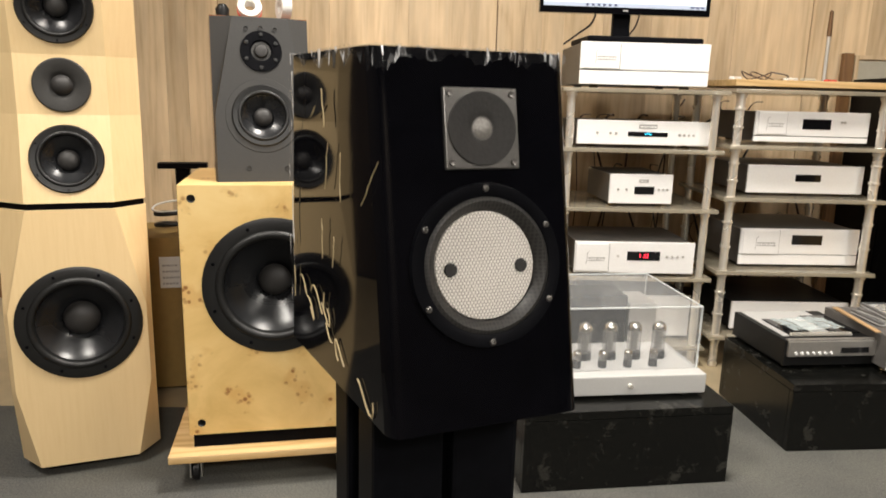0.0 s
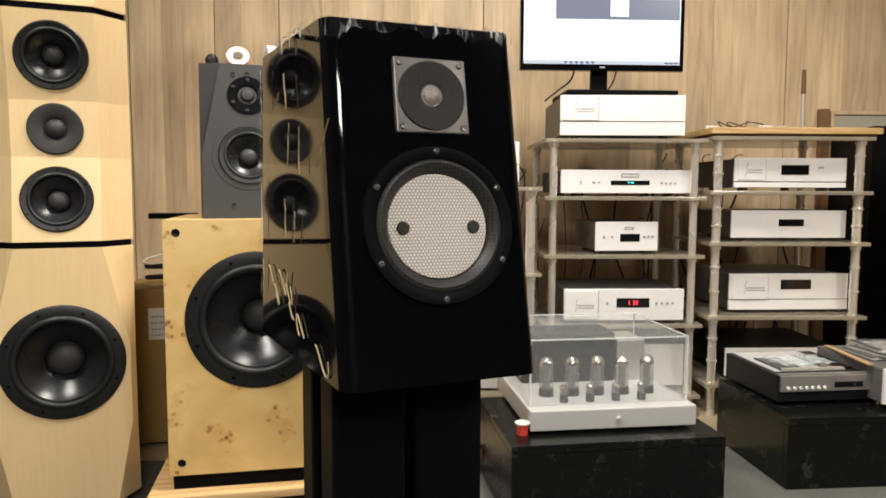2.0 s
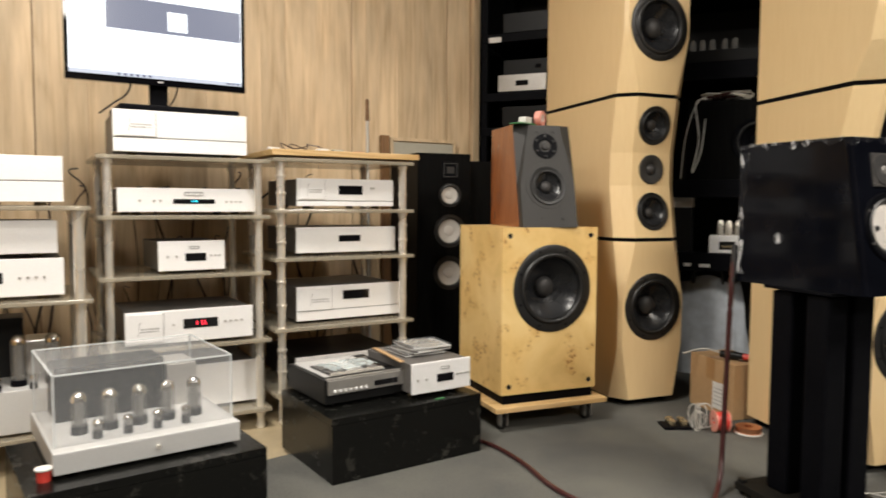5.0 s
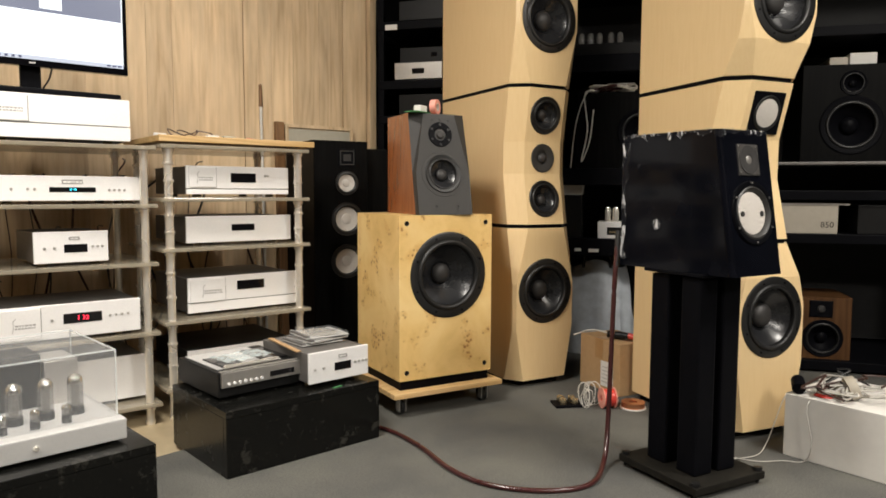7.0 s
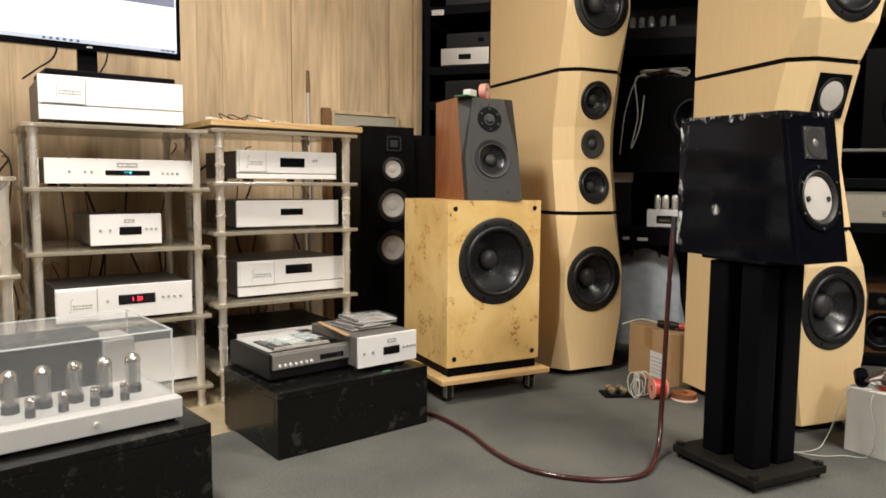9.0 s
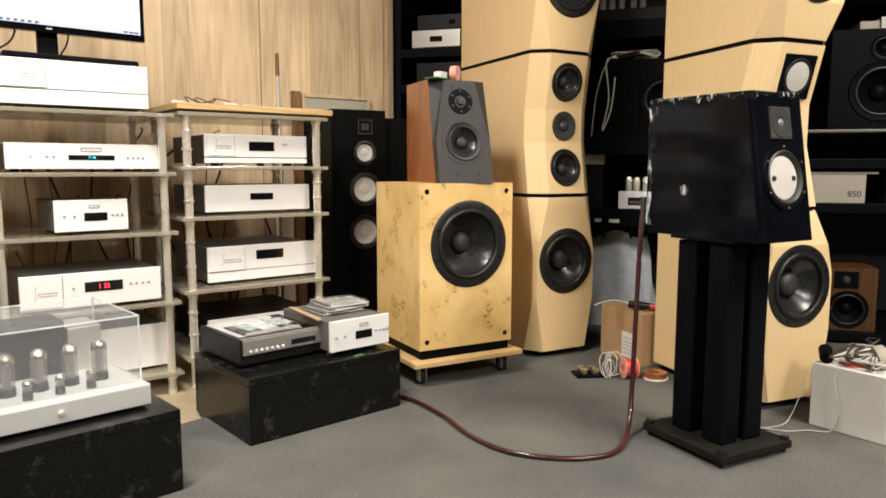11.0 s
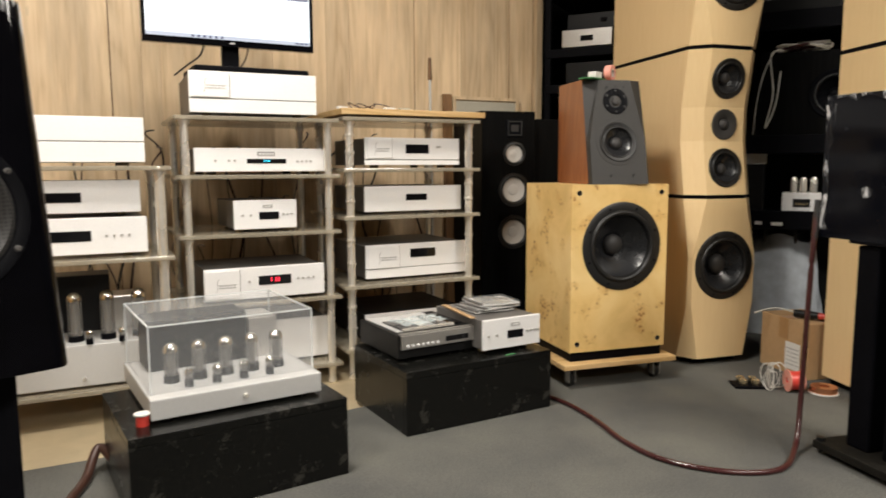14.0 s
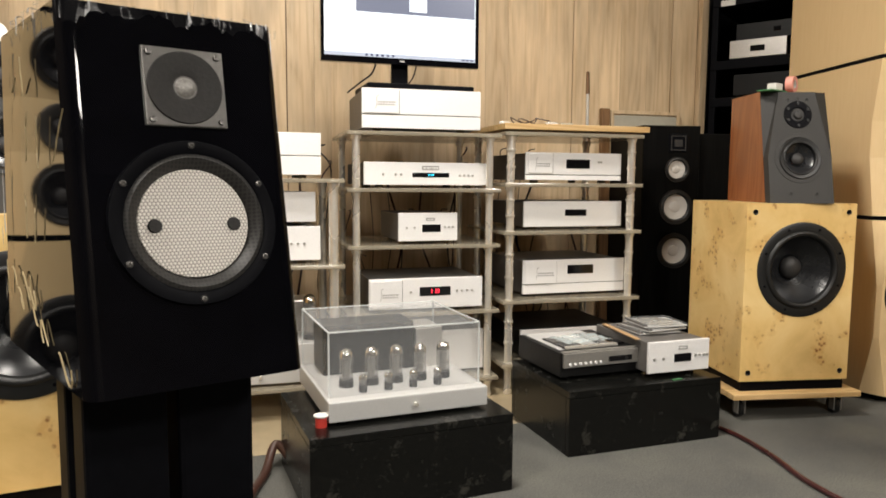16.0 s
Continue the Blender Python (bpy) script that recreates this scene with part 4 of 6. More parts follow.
def component(name, m, w, d, h, label, category, front=SILVER, case=STEEL_BOX, display=None, panel=None, knobs=(), feet=0.010, digits=None, badge=None, group="hi-fi components", face_t=0.010, badge_bars=True, split=None):
    """A hi-fi component: case, thick front plate, feet, display, side panel, buttons. Its front bottom centre is the origin."""
    t = thing(name, m, label, category, group)
    for x in (-w * 0.36, w * 0.36):
        for y in (0.05, d - 0.05):
            part("foot", lathe([(0, 0), (0.013, 0), (0.015, 0.002), (0.013, feet), (0, feet)], n=18, axis="z", at=(x, y, 0)), BRASS_FOOT, t, smooth=True)
    b = box(-w / 2 + 0.004, w / 2 - 0.004, face_t, d, feet, h - 0.003, 0.002)
    part("case", b, case, t, "darker sheet-metal case")
    if split:
        part("front_plate", box(-w / 2, w / 2, 0, face_t, feet, feet + split - 0.0015, 0.0015), front, t)
        part("front_plate", box(-w / 2, w / 2, 0, face_t, feet + split + 0.0015, h, 0.0015), front, t)
    else:
        part("front_plate", box(-w / 2, w / 2, 0, face_t, feet, h, 0.002), front, t)
    if panel:
        x0, x1, z0, z1 = panel
        part("logo_panel", box(x0, x1, -0.0045, 0.0, z0, z1, 0.0015), front, t, "raised square panel")
        # thin dark strip on the plate paints the shadow of the panel's right edge
        part("panel_shadow_strip", box(x1, x1 + 0.0022, -0.0006, 0.0004, z0, z1), STEEL_BOX, t, "dark strip painted as shade beside the panel")
        if badge_bars:
            b = bmesh.new()
            cx, cz = (x0 + x1) / 2, (z0 + z1) / 2
            bars(b, cx - 0.012, x1 - 0.012, cz - 0.012, cz + 0.004, 2, -0.0045, random.Random(3))
            tube([(cx - 0.020, -0.0046, cz - 0.022), (cx - 0.016, -0.0046, cz - 0.005), (cx - 0.017, -0.0046, cz + 0.012), (cx - 0.010, -0.0046, cz + 0.020)], 0.0009, 5, b, 4)
            part("emblem", b, GREY_MARK, t, "grey printed emblem")
    if display:
        x0, x1, z0, z1 = display
        dp = part("display", box(x0, x1, -0.0015, 0.002, z0, z1, 0.0008), DISPLAY, t, "black display window")
        if digits:
            part("digits", lettering(digits[0], (z1 - z0) * 0.62), digits[1], dp, "glowing digits", m=pose((x0 + x1) / 2 + digits[2], -0.0022, (z0 + z1) / 2, 90))
    for x, z in knobs:
        part("button", lathe([(0, -0.003), (0.0035, -0.003), (0.0042, 0.001)], n=14, at=(x, 0, z)), SILVER_DIM, t, smooth=True)
    if badge:
        x0, x1, z0, z1 = badge
        bd = part("name_plate", box(x0, x1, -0.002, 0.001, z0, z1, 0.0006), GREY_MARK, t, "dark name plate")
        part("print", bars(bmesh.new(), x0 + 0.004, x1 - 0.003, z0 + 0.003, z1 - 0.002, 1, -0.002, random.Random(2)), SILVER, bd)
    return t


# left rack
component("amplifier", pose(0.190, -0.040, 0.889, 0, 0, -1), 0.396, 0.36, 0.136, "large white-silver power amplifier under the monitor", "amplifier", split=0.043, panel=(-0.190, -0.078, 0.057, 0.130))
component("media_player", pose(0.216, -0.006, 0.706, 0, 0, 2), 0.430, 0.33, 0.085, "slim silver player with a lit cyan display", "player", display=(-0.052, 0.076, 0.036, 0.051), digits=("17 90", CYAN, 0.0), badge=(-0.018, 0.040, 0.061, 0.074),
          knobs=[(-0.15, 0.045), (-0.108, 0.045), (-0.09, 0.045), (0.115, 0.043), (0.13, 0.043), (0.145, 0.043), (0.16, 0.043)], case=BLACK_BOX)
component("preamplifier", pose(0.217, -0.020, 0.520, 0, 0, 3), 0.206, 0.27, 0.104, "small silver converter with a black window", "converter", display=(-0.022, 0.043, 0.040, 0.065), badge=(-0.008, 0.022, 0.078, 0.088), knobs=[(-0.075, 0.055), (-0.048, 0.055), (0.058, 0.056), (0.072, 0.056), (0.086, 0.056)])
component("disc_player", pose(0.206, -0.048, 0.297, 0, 0, 1), 0.390, 0.30, 0.112, "silver disc player with red digits on the rack", "player", panel=(-0.192, -0.085, 0.016, 0.106), display=(-0.025, 0.082, 0.052, 0.082), digits=("1 32", RED, 0.0), knobs=[(-0.055, 0.066), (0.105, 0.066), (0.122, 0.066), (0.14, 0.066), (0.158, 0.066)])
component("power_supply", pose(0.265, 0.02, 0.063, 0, 0, 1), 0.33, 0.28, 0.150, "silver power supply with side vents on the lowest shelf", "power supply", front=SILVER, knobs=[])
# right rack
component("preamplifier", pose(0.756, 0.004, 0.726, 0, 0, 1), 0.372, 0.34, 0.106, "silver preamplifier with a black display window", "preamplifier", split=0.018, panel=(-0.178, -0.085, 0.034, 0.102), display=(-0.032, 0.060, 0.051, 0.083), knobs=[(0.095, 0.075), (0.105, 0.075)])
component("preamplifier", pose(0.760, 0.010, 0.561, 0, 0, 1), 0.384, 0.34, 0.100, "silver phono stage with a small black window", "preamplifier", display=(-0.034, 0.050, 0.048, 0.071))
component("amplifier", pose(0.770, 0.012, 0.322, 0, 0, 2), 0.404, 0.34, 0.130, "tall silver amplifier with a raised square panel", "amplifier", split=0.034, panel=(-0.195, -0.072, 0.046, 0.124), display=(-0.028, 0.075, 0.078, 0.110))
component("power_supply", pose(0.760, 0.0, 0.101, 0, 0, 1), 0.40, 0.36, 0.104, "black-topped silver power supply behind the disc player", "power supply", case=BLACK_BOX)
# third rack
component("amplifier", pose(-0.340, -0.10, 0.736, 0, 0, 1), 0.392, 0.32, 0.138, "tall white-silver amplifier beside the black speaker", "amplifier", split=0.058)
component("preamplifier", pose(-0.352, -0.10, 0.592, 0, 0, 1), 0.380, 0.32, 0.102, "silver preamplifier with a wide black window", "preamplifier", display=(-0.06, 0.035, 0.040, 0.068))
component("preamplifier", pose(-0.342, -0.10, 0.473, 0, 0, 1), 0.388, 0.32, 0.115, "silver preamplifier with a wide black window and buttons", "preamplifier", display=(-0.062, 0.045, 0.048, 0.078), knobs=[(0.085, 0.062), (0.105, 0.062), (0.125, 0.062), (0.145, 0.062)])


# ---------------------------------------------------------------- tube amplifiers
def valve(parent, x, y, z, r, h):
    v = part("valve", lathe([(0, h), (r * 0.5, h - r * 0.15), (r * 0.86, h - r * 0.5), (r, h - r), (r, 0.02), (r * 0.95, 0.012)], n=24, axis="z", at=(x, y, z)), GLASS, parent, "glass vacuum tube", smooth=True)
    part("silvered_top", lathe([(0, h + 0.0006), (r * 0.5, h - r * 0.15 + 0.0005), (r * 0.86 + 0.0004, h - r * 0.5 + 0.0004), (r + 0.0005, h - r), (r + 0.0005, h - r * 1.3)], n=24, axis="z", at=(x, y, z)), GETTER, v, "silvered tube top", smooth=True)
    part("base", lathe([(r * 1.05, 0), (r * 1.05, 0.016), (r * 0.95, 0.018), (0, 0.018)], n=24, axis="z", at=(x, y, z)), SATIN_BLACK, v, smooth=True)
    part("plate", lathe([(0, 0.02), (r * 0.55, 0.02), (r * 0.55, h - r * 1.5), (0, h - r * 1.5)], n=8, axis="z", at=(x, y, z)), STEEL_BOX, v)
    part("getter", lathe([(r * 0.2, h - 0.0015), (r * 0.84, h - r * 0.52), (r * 0.97, h - r * 0.95), (r * 0.96, h - r * 1.15)], n=20, axis="z", at=(x, y, z - 0.0012)), CHROME, v, "silvery mirror cap", smooth=True)
    return v


def tube_amp(m, w, d, label, cover=True, big=5, x_from=-0.125, step=0.062, vy=0.115, h=0.054, vr=0.0165, vh=0.092):
    t = thing("tube_amplifier", m, label, "tube amplifier", "valve amplifiers")
    for x in (-w * 0.4, w * 0.4):
        for y in (0.04, d - 0.04):
            part("foot", lathe([(0, 0), (0.013, 0), (0.014, 0.008), (0, 0.008)], n=16, axis="z", at=(x, y, 0)), RUBBER, t)
    part("chassis", box(-w / 2, w / 2, 0, d, 0.008, h, 0.003), SATIN_ALU, t)
    part("power_knob", lathe([(0, -0.008), (0.005, -0.008), (0.006, -0.001), (0.006, 0.001)], n=18, at=(0.01, 0, 0.030)), CHROME, t, smooth=True)
    for k in range(big):
        valve(t, x_from + step * k, vy, h, vr, vh)
    for k in range(big - 1):
        valve(t, x_from + step * (k + 0.42), vy - 0.055, h, 0.0095, 0.042)
    tr = part("transformer_cover", box(-w / 2 + 0.035, w / 2 - 0.11, d - 0.135, d - 0.02, h, h + 0.125 + (0.0 if cover else 0.05), 0.004), BLACK_BOX, t, "black transformer housing")
    part("transformer_cover", box(w / 2 - 0.105, w / 2 - 0.03, d - 0.135, d - 0.02, h, h + 0.105, 0.004), SILVER_DIM, t, "grey transformer housing")
    if cover:
        a, b0, b1, top = w / 2 - 0.008, 0.036, d - 0.008, h + 0.150
        k = 0.004
        c = part("acrylic_cover", box(-a, a, b0, b1, top - k, top), ACRYLIC, t, "clear acrylic dust cover")
        for q in ((-a, a, b0, b0 + k, h, top - k), (-a, a, b1 - k, b1, h, top - k), (-a, -a + k, b0 + k, b1 - k, h, top - k), (a - k, a, b0 + k, b1 - k, h, top - k)):
            part("pane", box(*q), ACRYLIC, c)
        eb = bmesh.new()
        e = 0.0018
        for (p, q) in (((-a, b0), (a, b0)), ((a, b0), (a, b1)), ((a, b1), (-a, b1)), ((-a, b1), (-a, b0))):
            box(min(p[0], q[0]) - e, max(p[0], q[0]) + e, min(p[1], q[1]) - e, max(p[1], q[1]) + e, top - 0.001, top + e, bm=eb)
            box(p[0] - e, p[0] + e, p[1] - e, p[1] + e, h, top - 0.001, bm=eb)
        part("polished_edges", eb, EDGE, c, "bright polished acrylic edges")
    return t


def plinth(m, w, d, h, label):
    t = thing("stone_plinth", m, label, "plinth", "black plinths")
    s = 0.018
    part("front_panel", box(-w / 2, w / 2, 0, s, 0.0, h - s - 0.0006, 0.0012), GRANITE, t)
    part("back_panel", box(-w / 2, w / 2, d - s, d, 0.0, h - s - 0.0006, 0.0012), GRANITE, t)
    for x in (-w / 2, w / 2 - s):
        part("side_panel", box(x, x + s, s + 0.0005, d - s - 0.0005, 0.0, h - s - 0.0006, 0.0012), GRANITE, t)
    part("top_panel", box(-w / 2, w / 2, 0, d, h - s, h, 0.0015), GRANITE, t)
    return t


plinth(pose(-0.008, -0.822, 0, 0, 0, 7), 0.482, 0.36, 0.187, "low black stone plinth under the tube amplifier")
tube_amp(pose(-0.007, -0.760, 0.187, 0, 0, 6.5), 0.386, 0.355, "silver valve amplifier under a clear acrylic dust cover")
tube_amp(pose(-0.345, -0.12, 0.096, 0, 0, 0), 0.40, 0.32, "silver valve amplifier on the lowest rack shelf", cover=False, big=5, x_from=-0.18, step=0.086, vy=0.06, h=0.130, vr=0.020, vh=0.145)
plinth(pose(0.691, -0.628, 0, 0, 0, 4), 0.490, 0.36, 0.178, "low black stone plinth with dust and scuffs")
spool = thing("red_spool", pose(-0.215, -0.772, 0.187), "small red and white reel beside the amplifier", "reel")
part("core", lathe([(0, 0), (0.013, 0), (0.013, 0.024), (0, 0.024)], n=20, axis="z"), RED_PLASTIC, spool, smooth=True)
part("flange", lathe([(0, 0.0), (0.017, 0.0), (0.017, 0.003), (0, 0.003)], n=20, axis="z", at=(0, 0, 0.024)), WHITE_BOX, spool)

# disc drive with an open lid, small converter with disc cases
cd = thing("disc_drive", pose(0.598, -0.532, 0.178, 0, 0, 5.5), "black and silver disc drive with a shiny glass lid", "disc player", "hi-fi components")
w, d, h = 0.262, 0.262, 0.080
part("case", box(-w / 2, w / 2, 0.006, d, 0.008, h - 0.003, 0.003), BLACK_BOX, cd)
for x in (-0.1, 0.1):
    for y in (0.04, 0.22):
        part("foot", lathe([(0, 0), (0.012, 0), (0.012, 0.008), (0, 0.008)], n=14, axis="z", at=(x, y, 0)), RUBBER, cd)
fp = part("front_plate", box(-w / 2 + 0.006, w / 2 - 0.002, -0.004, 0.006, 0.036, h - 0.003, 0.002), SILVER_DIM, cd, "brushed silver control strip")
for k in range(7):
    part("button", lathe([(0, -0.007), (0.004, -0.007), (0.0045, -0.003)], n=12, at=(-0.105 + 0.0165 * k, 0, 0.046)), SILVER, fp, smooth=True)
part("display", box(0.02, 0.098, -0.0055, -0.002, 0.045, 0.060, 0.0008), DISPLAY, fp)
# pale plate puts the wall's reflection in the glass top into its colour
part("top_plate", box(-w / 2 + 0.014, w / 2 - 0.050, 0.040, d - 0.012, h - 0.003, h, 0.001), SATIN_ALU, cd, "pale plate standing for the reflection in the glass top")
part("top_rim", box(-w / 2 + 0.006, w / 2 - 0.004, 0.006, 0.016, h - 0.003, h + 0.001, 0.001), SILVER_DIM, cd, "polished front rim")
part("lid", box(-0.100, -0.03, 0.035, 0.17, h, h + 0.004, 0.001), DISPLAY, cd, "dark glossy glass lid")
part("window", box(0.03, 0.11, 0.05, 0.20, h, h + 0.003, 0.001), DISPLAY, cd, "dark glass window")
part("tray_edge", box(-0.10, 0.07, 0.028, 0.040, h, h + 0.009, 0.002), CHROME, cd)
pcd = thing("plastic_sleeve", pose(0.575, -0.435, 0.267, 0, 0, 12), "crumpled clear plastic sleeve on the disc drive", "sleeve")
b = bmesh.new()
rf = random.Random(11)
g = [[b.verts.new((-0.08 + 0.16 * i / 10, -0.05 + 0.1 * j / 6, 0.002 + 0.005 * rf.random())) for j in range(7)] for i in range(11)]
for i in range(10):
    for j in range(6):
        b.faces.new((g[i][j], g[i + 1][j], g[i + 1][j + 1], g[i][j + 1]))
part("film", b, clear_mat("bluish_film", (0.75, 0.86, 0.86), 0.42, 0.08), pcd)

component("converter", pose(0.820, -0.575, 0.178, 0, 0, 4), 0.207, 0.285, 0.104, "small silver converter with disc cases on it", "converter", display=(-0.018, 0.040, 0.042, 0.066), badge=(-0.004, 0.026, 0.078, 0.089),
          knobs=[(-0.085, 0.055), (-0.055, 0.055), (0.055, 0.058), (0.069, 0.058), (0.083, 0.058), (0.095, 0.058)], feet=0.014, case=STEEL_BOX)


def case(m, label):
    t = thing("disc_case", m, label, "disc case", "disc cases")
    part("tray", box(-0.071, 0.071, -0.0625, 0.0625, 0, 0.004, 0.0008), SATIN_ALU, t, "pale grey disc tray")
    part("lid", box(-0.071, 0.071, -0.0625, 0.0625, 0.0085, 0.0100, 0.0005), ACRYLIC, t, "clear hinged lid")
    part("spine", box(-0.071, -0.060, -0.0625, 0.0625, 0.004, 0.0085), STEEL_BOX, t)
    part("disc", lathe([(0.0075, 0.0055), (0.059, 0.0055), (0.059, 0.0065), (0.0075, 0.0065)], n=40, axis="z"), CHROME, t, "silver disc")
    return t


for k, (x, y, a) in enumerate(((0.812, -0.420, 3), (0.826, -0.428, 10), (0.832, -0.425, -2))):
    case(pose(x, y, 0.282 + 0.0102 * k, 0, 0, a), "clear jewel case in a small stack on the converter")
sl = thing("booklet", pose(0.790, -0.445, 0.2822, 0, 0, -3), "thin printed sleeve under the jewel cases", "booklet")
sl.location.z = 0.2822
part("sheet", box(-0.088, -0.073, -0.10, 0.12, 0, 0.004, 0.0005), CARDBOARD, sl)
gs = thing("green_slip", pose(0.795, -0.605, 0.178, 0, 0, 10), "small green slip lying on the plinth", "slip")
part("slip", box(-0.016, 0.016, -0.004, 0.004, 0, 0.002), GREEN, gs)

# ---------------------------------------------------------------- monitor
mon = thing("monitor", pose(0.143, 0.055, 1.025, 0, 0, 2), "flat black-framed computer monitor with a bright screen", "monitor")
W, H, Z = 0.541, 0.325, 0.091
fr = bmesh.new()
for q in ((-W / 2, W / 2, Z, Z + 0.020), (-W / 2, W / 2, Z + H - 0.012, Z + H), (-W / 2, -W / 2 + 0.011, Z + 0.020, Z + H - 0.012), (W / 2 - 0.011, W / 2, Z + 0.020, Z + H - 0.012)):
    box(q[0], q[1], 0, 0.022, q[2], q[3], bm=fr)
part("bezel", fr, GLOSS_BLACK, mon)
part("back_shell", box(-W / 2 + 0.004, W / 2 - 0.004, 0.022, 0.045, Z + 0.004, Z + H - 0.004, 0.006), SATIN_BLACK, mon)
sx0, sx1, sz0, sz1 = -W / 2 + 0.011, W / 2 - 0.011, Z + 0.020, Z + H - 0.012
sc = part("screen", box(sx0, sx1, 0.006, 0.012, sz0, sz1), SCREEN_W, mon, "glowing white screen")
part("window_on_screen", box(sx0 + 0.105, sx1 - 0.003, 0.0045, 0.0055, sz0 + 0.145, sz1 - 0.05), SCREEN_D, sc, "grey window on the screen")
part("task_bar", box(sx0, sx1, 0.0045, 0.0055, sz0, sz0 + 0.013), SCREEN_BAR, sc, "pale task bar")
part("thumbnail", box(sx0 + 0.285, sx0 + 0.345, 0.003, 0.004, sz0 + 0.155, sz0 + 0.215), SCREEN_W, sc, "bright thumbnail")
for k in range(6):
    part("icon", box(sx0 + 0.135 + 0.018 * k, sx0 + 0.143 + 0.018 * k, 0.0035, 0.0044, sz0 + 0.003, sz0 + 0.010), SCREEN_ICON, sc)
for k in range(3):
    part("icon", box(sx1 - 0.05 + 0.016 * k, sx1 - 0.038 + 0.016 * k, 0.0035, 0.0044, sz0 + 0.004, sz0 + 0.009), SCREEN_ICON, sc)
part("maker_mark", box(-0.008, 0.008, -0.001, 0.0, Z + 0.008, Z + 0.013), GREY_MARK, mon)
part("neck", box(-0.028, 0.028, 0.03, 0.052, 0.010, Z + 0.06, 0.004), SATIN_BLACK, mon)
part("foot", box(-0.135, 0.225, -0.088, 0.14, 0.0, 0.018, 0.006), SATIN_BLACK, mon, "flat black foot")

part("lead", tube([(-0.07, 0.046, Z + 0.05), (-0.09, 0.05, 0.07), (-0.13, 0.06, 0.035), (-0.17, 0.09, 0.002)], 0.003, 8), BLACK_CABLE, mon, "black lead", smooth=True)
part("lead", tube([(0.07, 0.046, Z + 0.05), (0.055, 0.05, 0.07), (0.04, 0.06, 0.04), (0.035, 0.09, 0.020)], 0.0026, 8), BLACK_CABLE, mon, "black lead", smooth=True)

# ---------------------------------------------------------------- slim black tower by the wall
fl = thing("floor_speaker", pose(1.270, 0.195, 0, 0, 0, -8), "slim black floor speaker with pale cones near the wall", "loudspeaker")
w, d, h = 0.238, 0.36, 0.955
zs = (0.455, 0.632, 0.782)
part("cabinet", cabinet(w, d, h, 0.003, 0, [(0.025, z, rad) for z, rad in zip(zs, (0.062, 0.062, 0.046))]), BLACK_ASH, fl)
for z, R in zip(zs, (0.072, 0.070, 0.050)):
    wf = part("woofer", lathe([(R * 0.70, 0.008), (R * 0.72, -0.001), (R * 0.82, -0.005), (R * 0.92, -0.003), (R, -0.004), (R, 0.003)], n=40), RUBBER, fl, "black rubber surround", m=pose(0.025, 0, z), smooth=True)
    part("cone", lathe([(R * 0.71, 0.003), (R * 0.45, 0.008), (R * 0.30, 0.010), (R * 0.28, 0.007), (0, 0.004)], n=40), WHITE_CONE, wf, "pale cone", smooth=True)
tw = part("tweeter", box(-0.013, 0.063, -0.004, 0.003, 0.850, 0.922, 0.002), SATIN_BLACK, fl, "square black tweeter plate")
for q in ((-0.006, -0.003, 0.857, 0.915), (0.053, 0.056, 0.857, 0.915), (-0.003, 0.053, 0.857, 0.860), (-0.003, 0.053, 0.912, 0.915)):
    part("horn_edge", box(q[0], q[1], -0.007, -0.004, q[2], q[3], 0.0006), GREY_BAFFLE, tw, "grey edge")
part("diaphragm", box(0.008, 0.042, -0.006, -0.004, 0.872, 0.900, 0.001), DARK_MESH, tw, "dark diaphragm")
fb = thing("black_cabinet", pose(1.500, 0.22, 0, 0, 0, -8), "plain black cabinet beside the slim speaker", "cabinet")
part("body", box(-0.10, 0.12, 0, 0.34, 0, 0.93, 0.004), BLACK_ASH, fb)

# things leaning on the pine wall
rod = thing("brush", pose(1.106, 0.585, 0.0, -1.5, 0, 0.8), "thin white rod with a dark grip leaning on the wall", "rod")
part("rod", lathe([(0, 0), (0.006, 0), (0.006, 1.12), (0, 1.12)], n=12, axis="z"), WHITE_CABLE, rod, smooth=True)
part("grip", lathe([(0, 1.12), (0.009, 1.12), (0.007, 1.215), (0, 1.22)], n=12, axis="z"), PINE_DARK, rod, smooth=True)
st = thing("timber_strip", pose(1.185, 0.565, 0.0, -2, 0, 0), "brown timber strip leaning on the wall", "timber")
part("strip", box(-0.020, 0.020, -0.012, 0.012, 0, 1.058, 0.002), PINE_DARK, st)
pn = thing("grey_panel", pose(1.385, 0.560, 0.0, -2, 0, 0), "framed pale grey-green panel leaning on the wall", "panel")
part("sheet", box(-0.168, 0.168, -0.004, 0.004, 0, 1.03), FRAME_GREY, pn)
for q in ((-0.175, -0.160, 0, 1.05), (0.160, 0.175, 0, 1.05), (-0.160, 0.160, 1.035, 1.05)):
    part("frame", box(q[0], q[1], -0.009, 0.009, q[2], q[3], 0.001), PINE, pn)

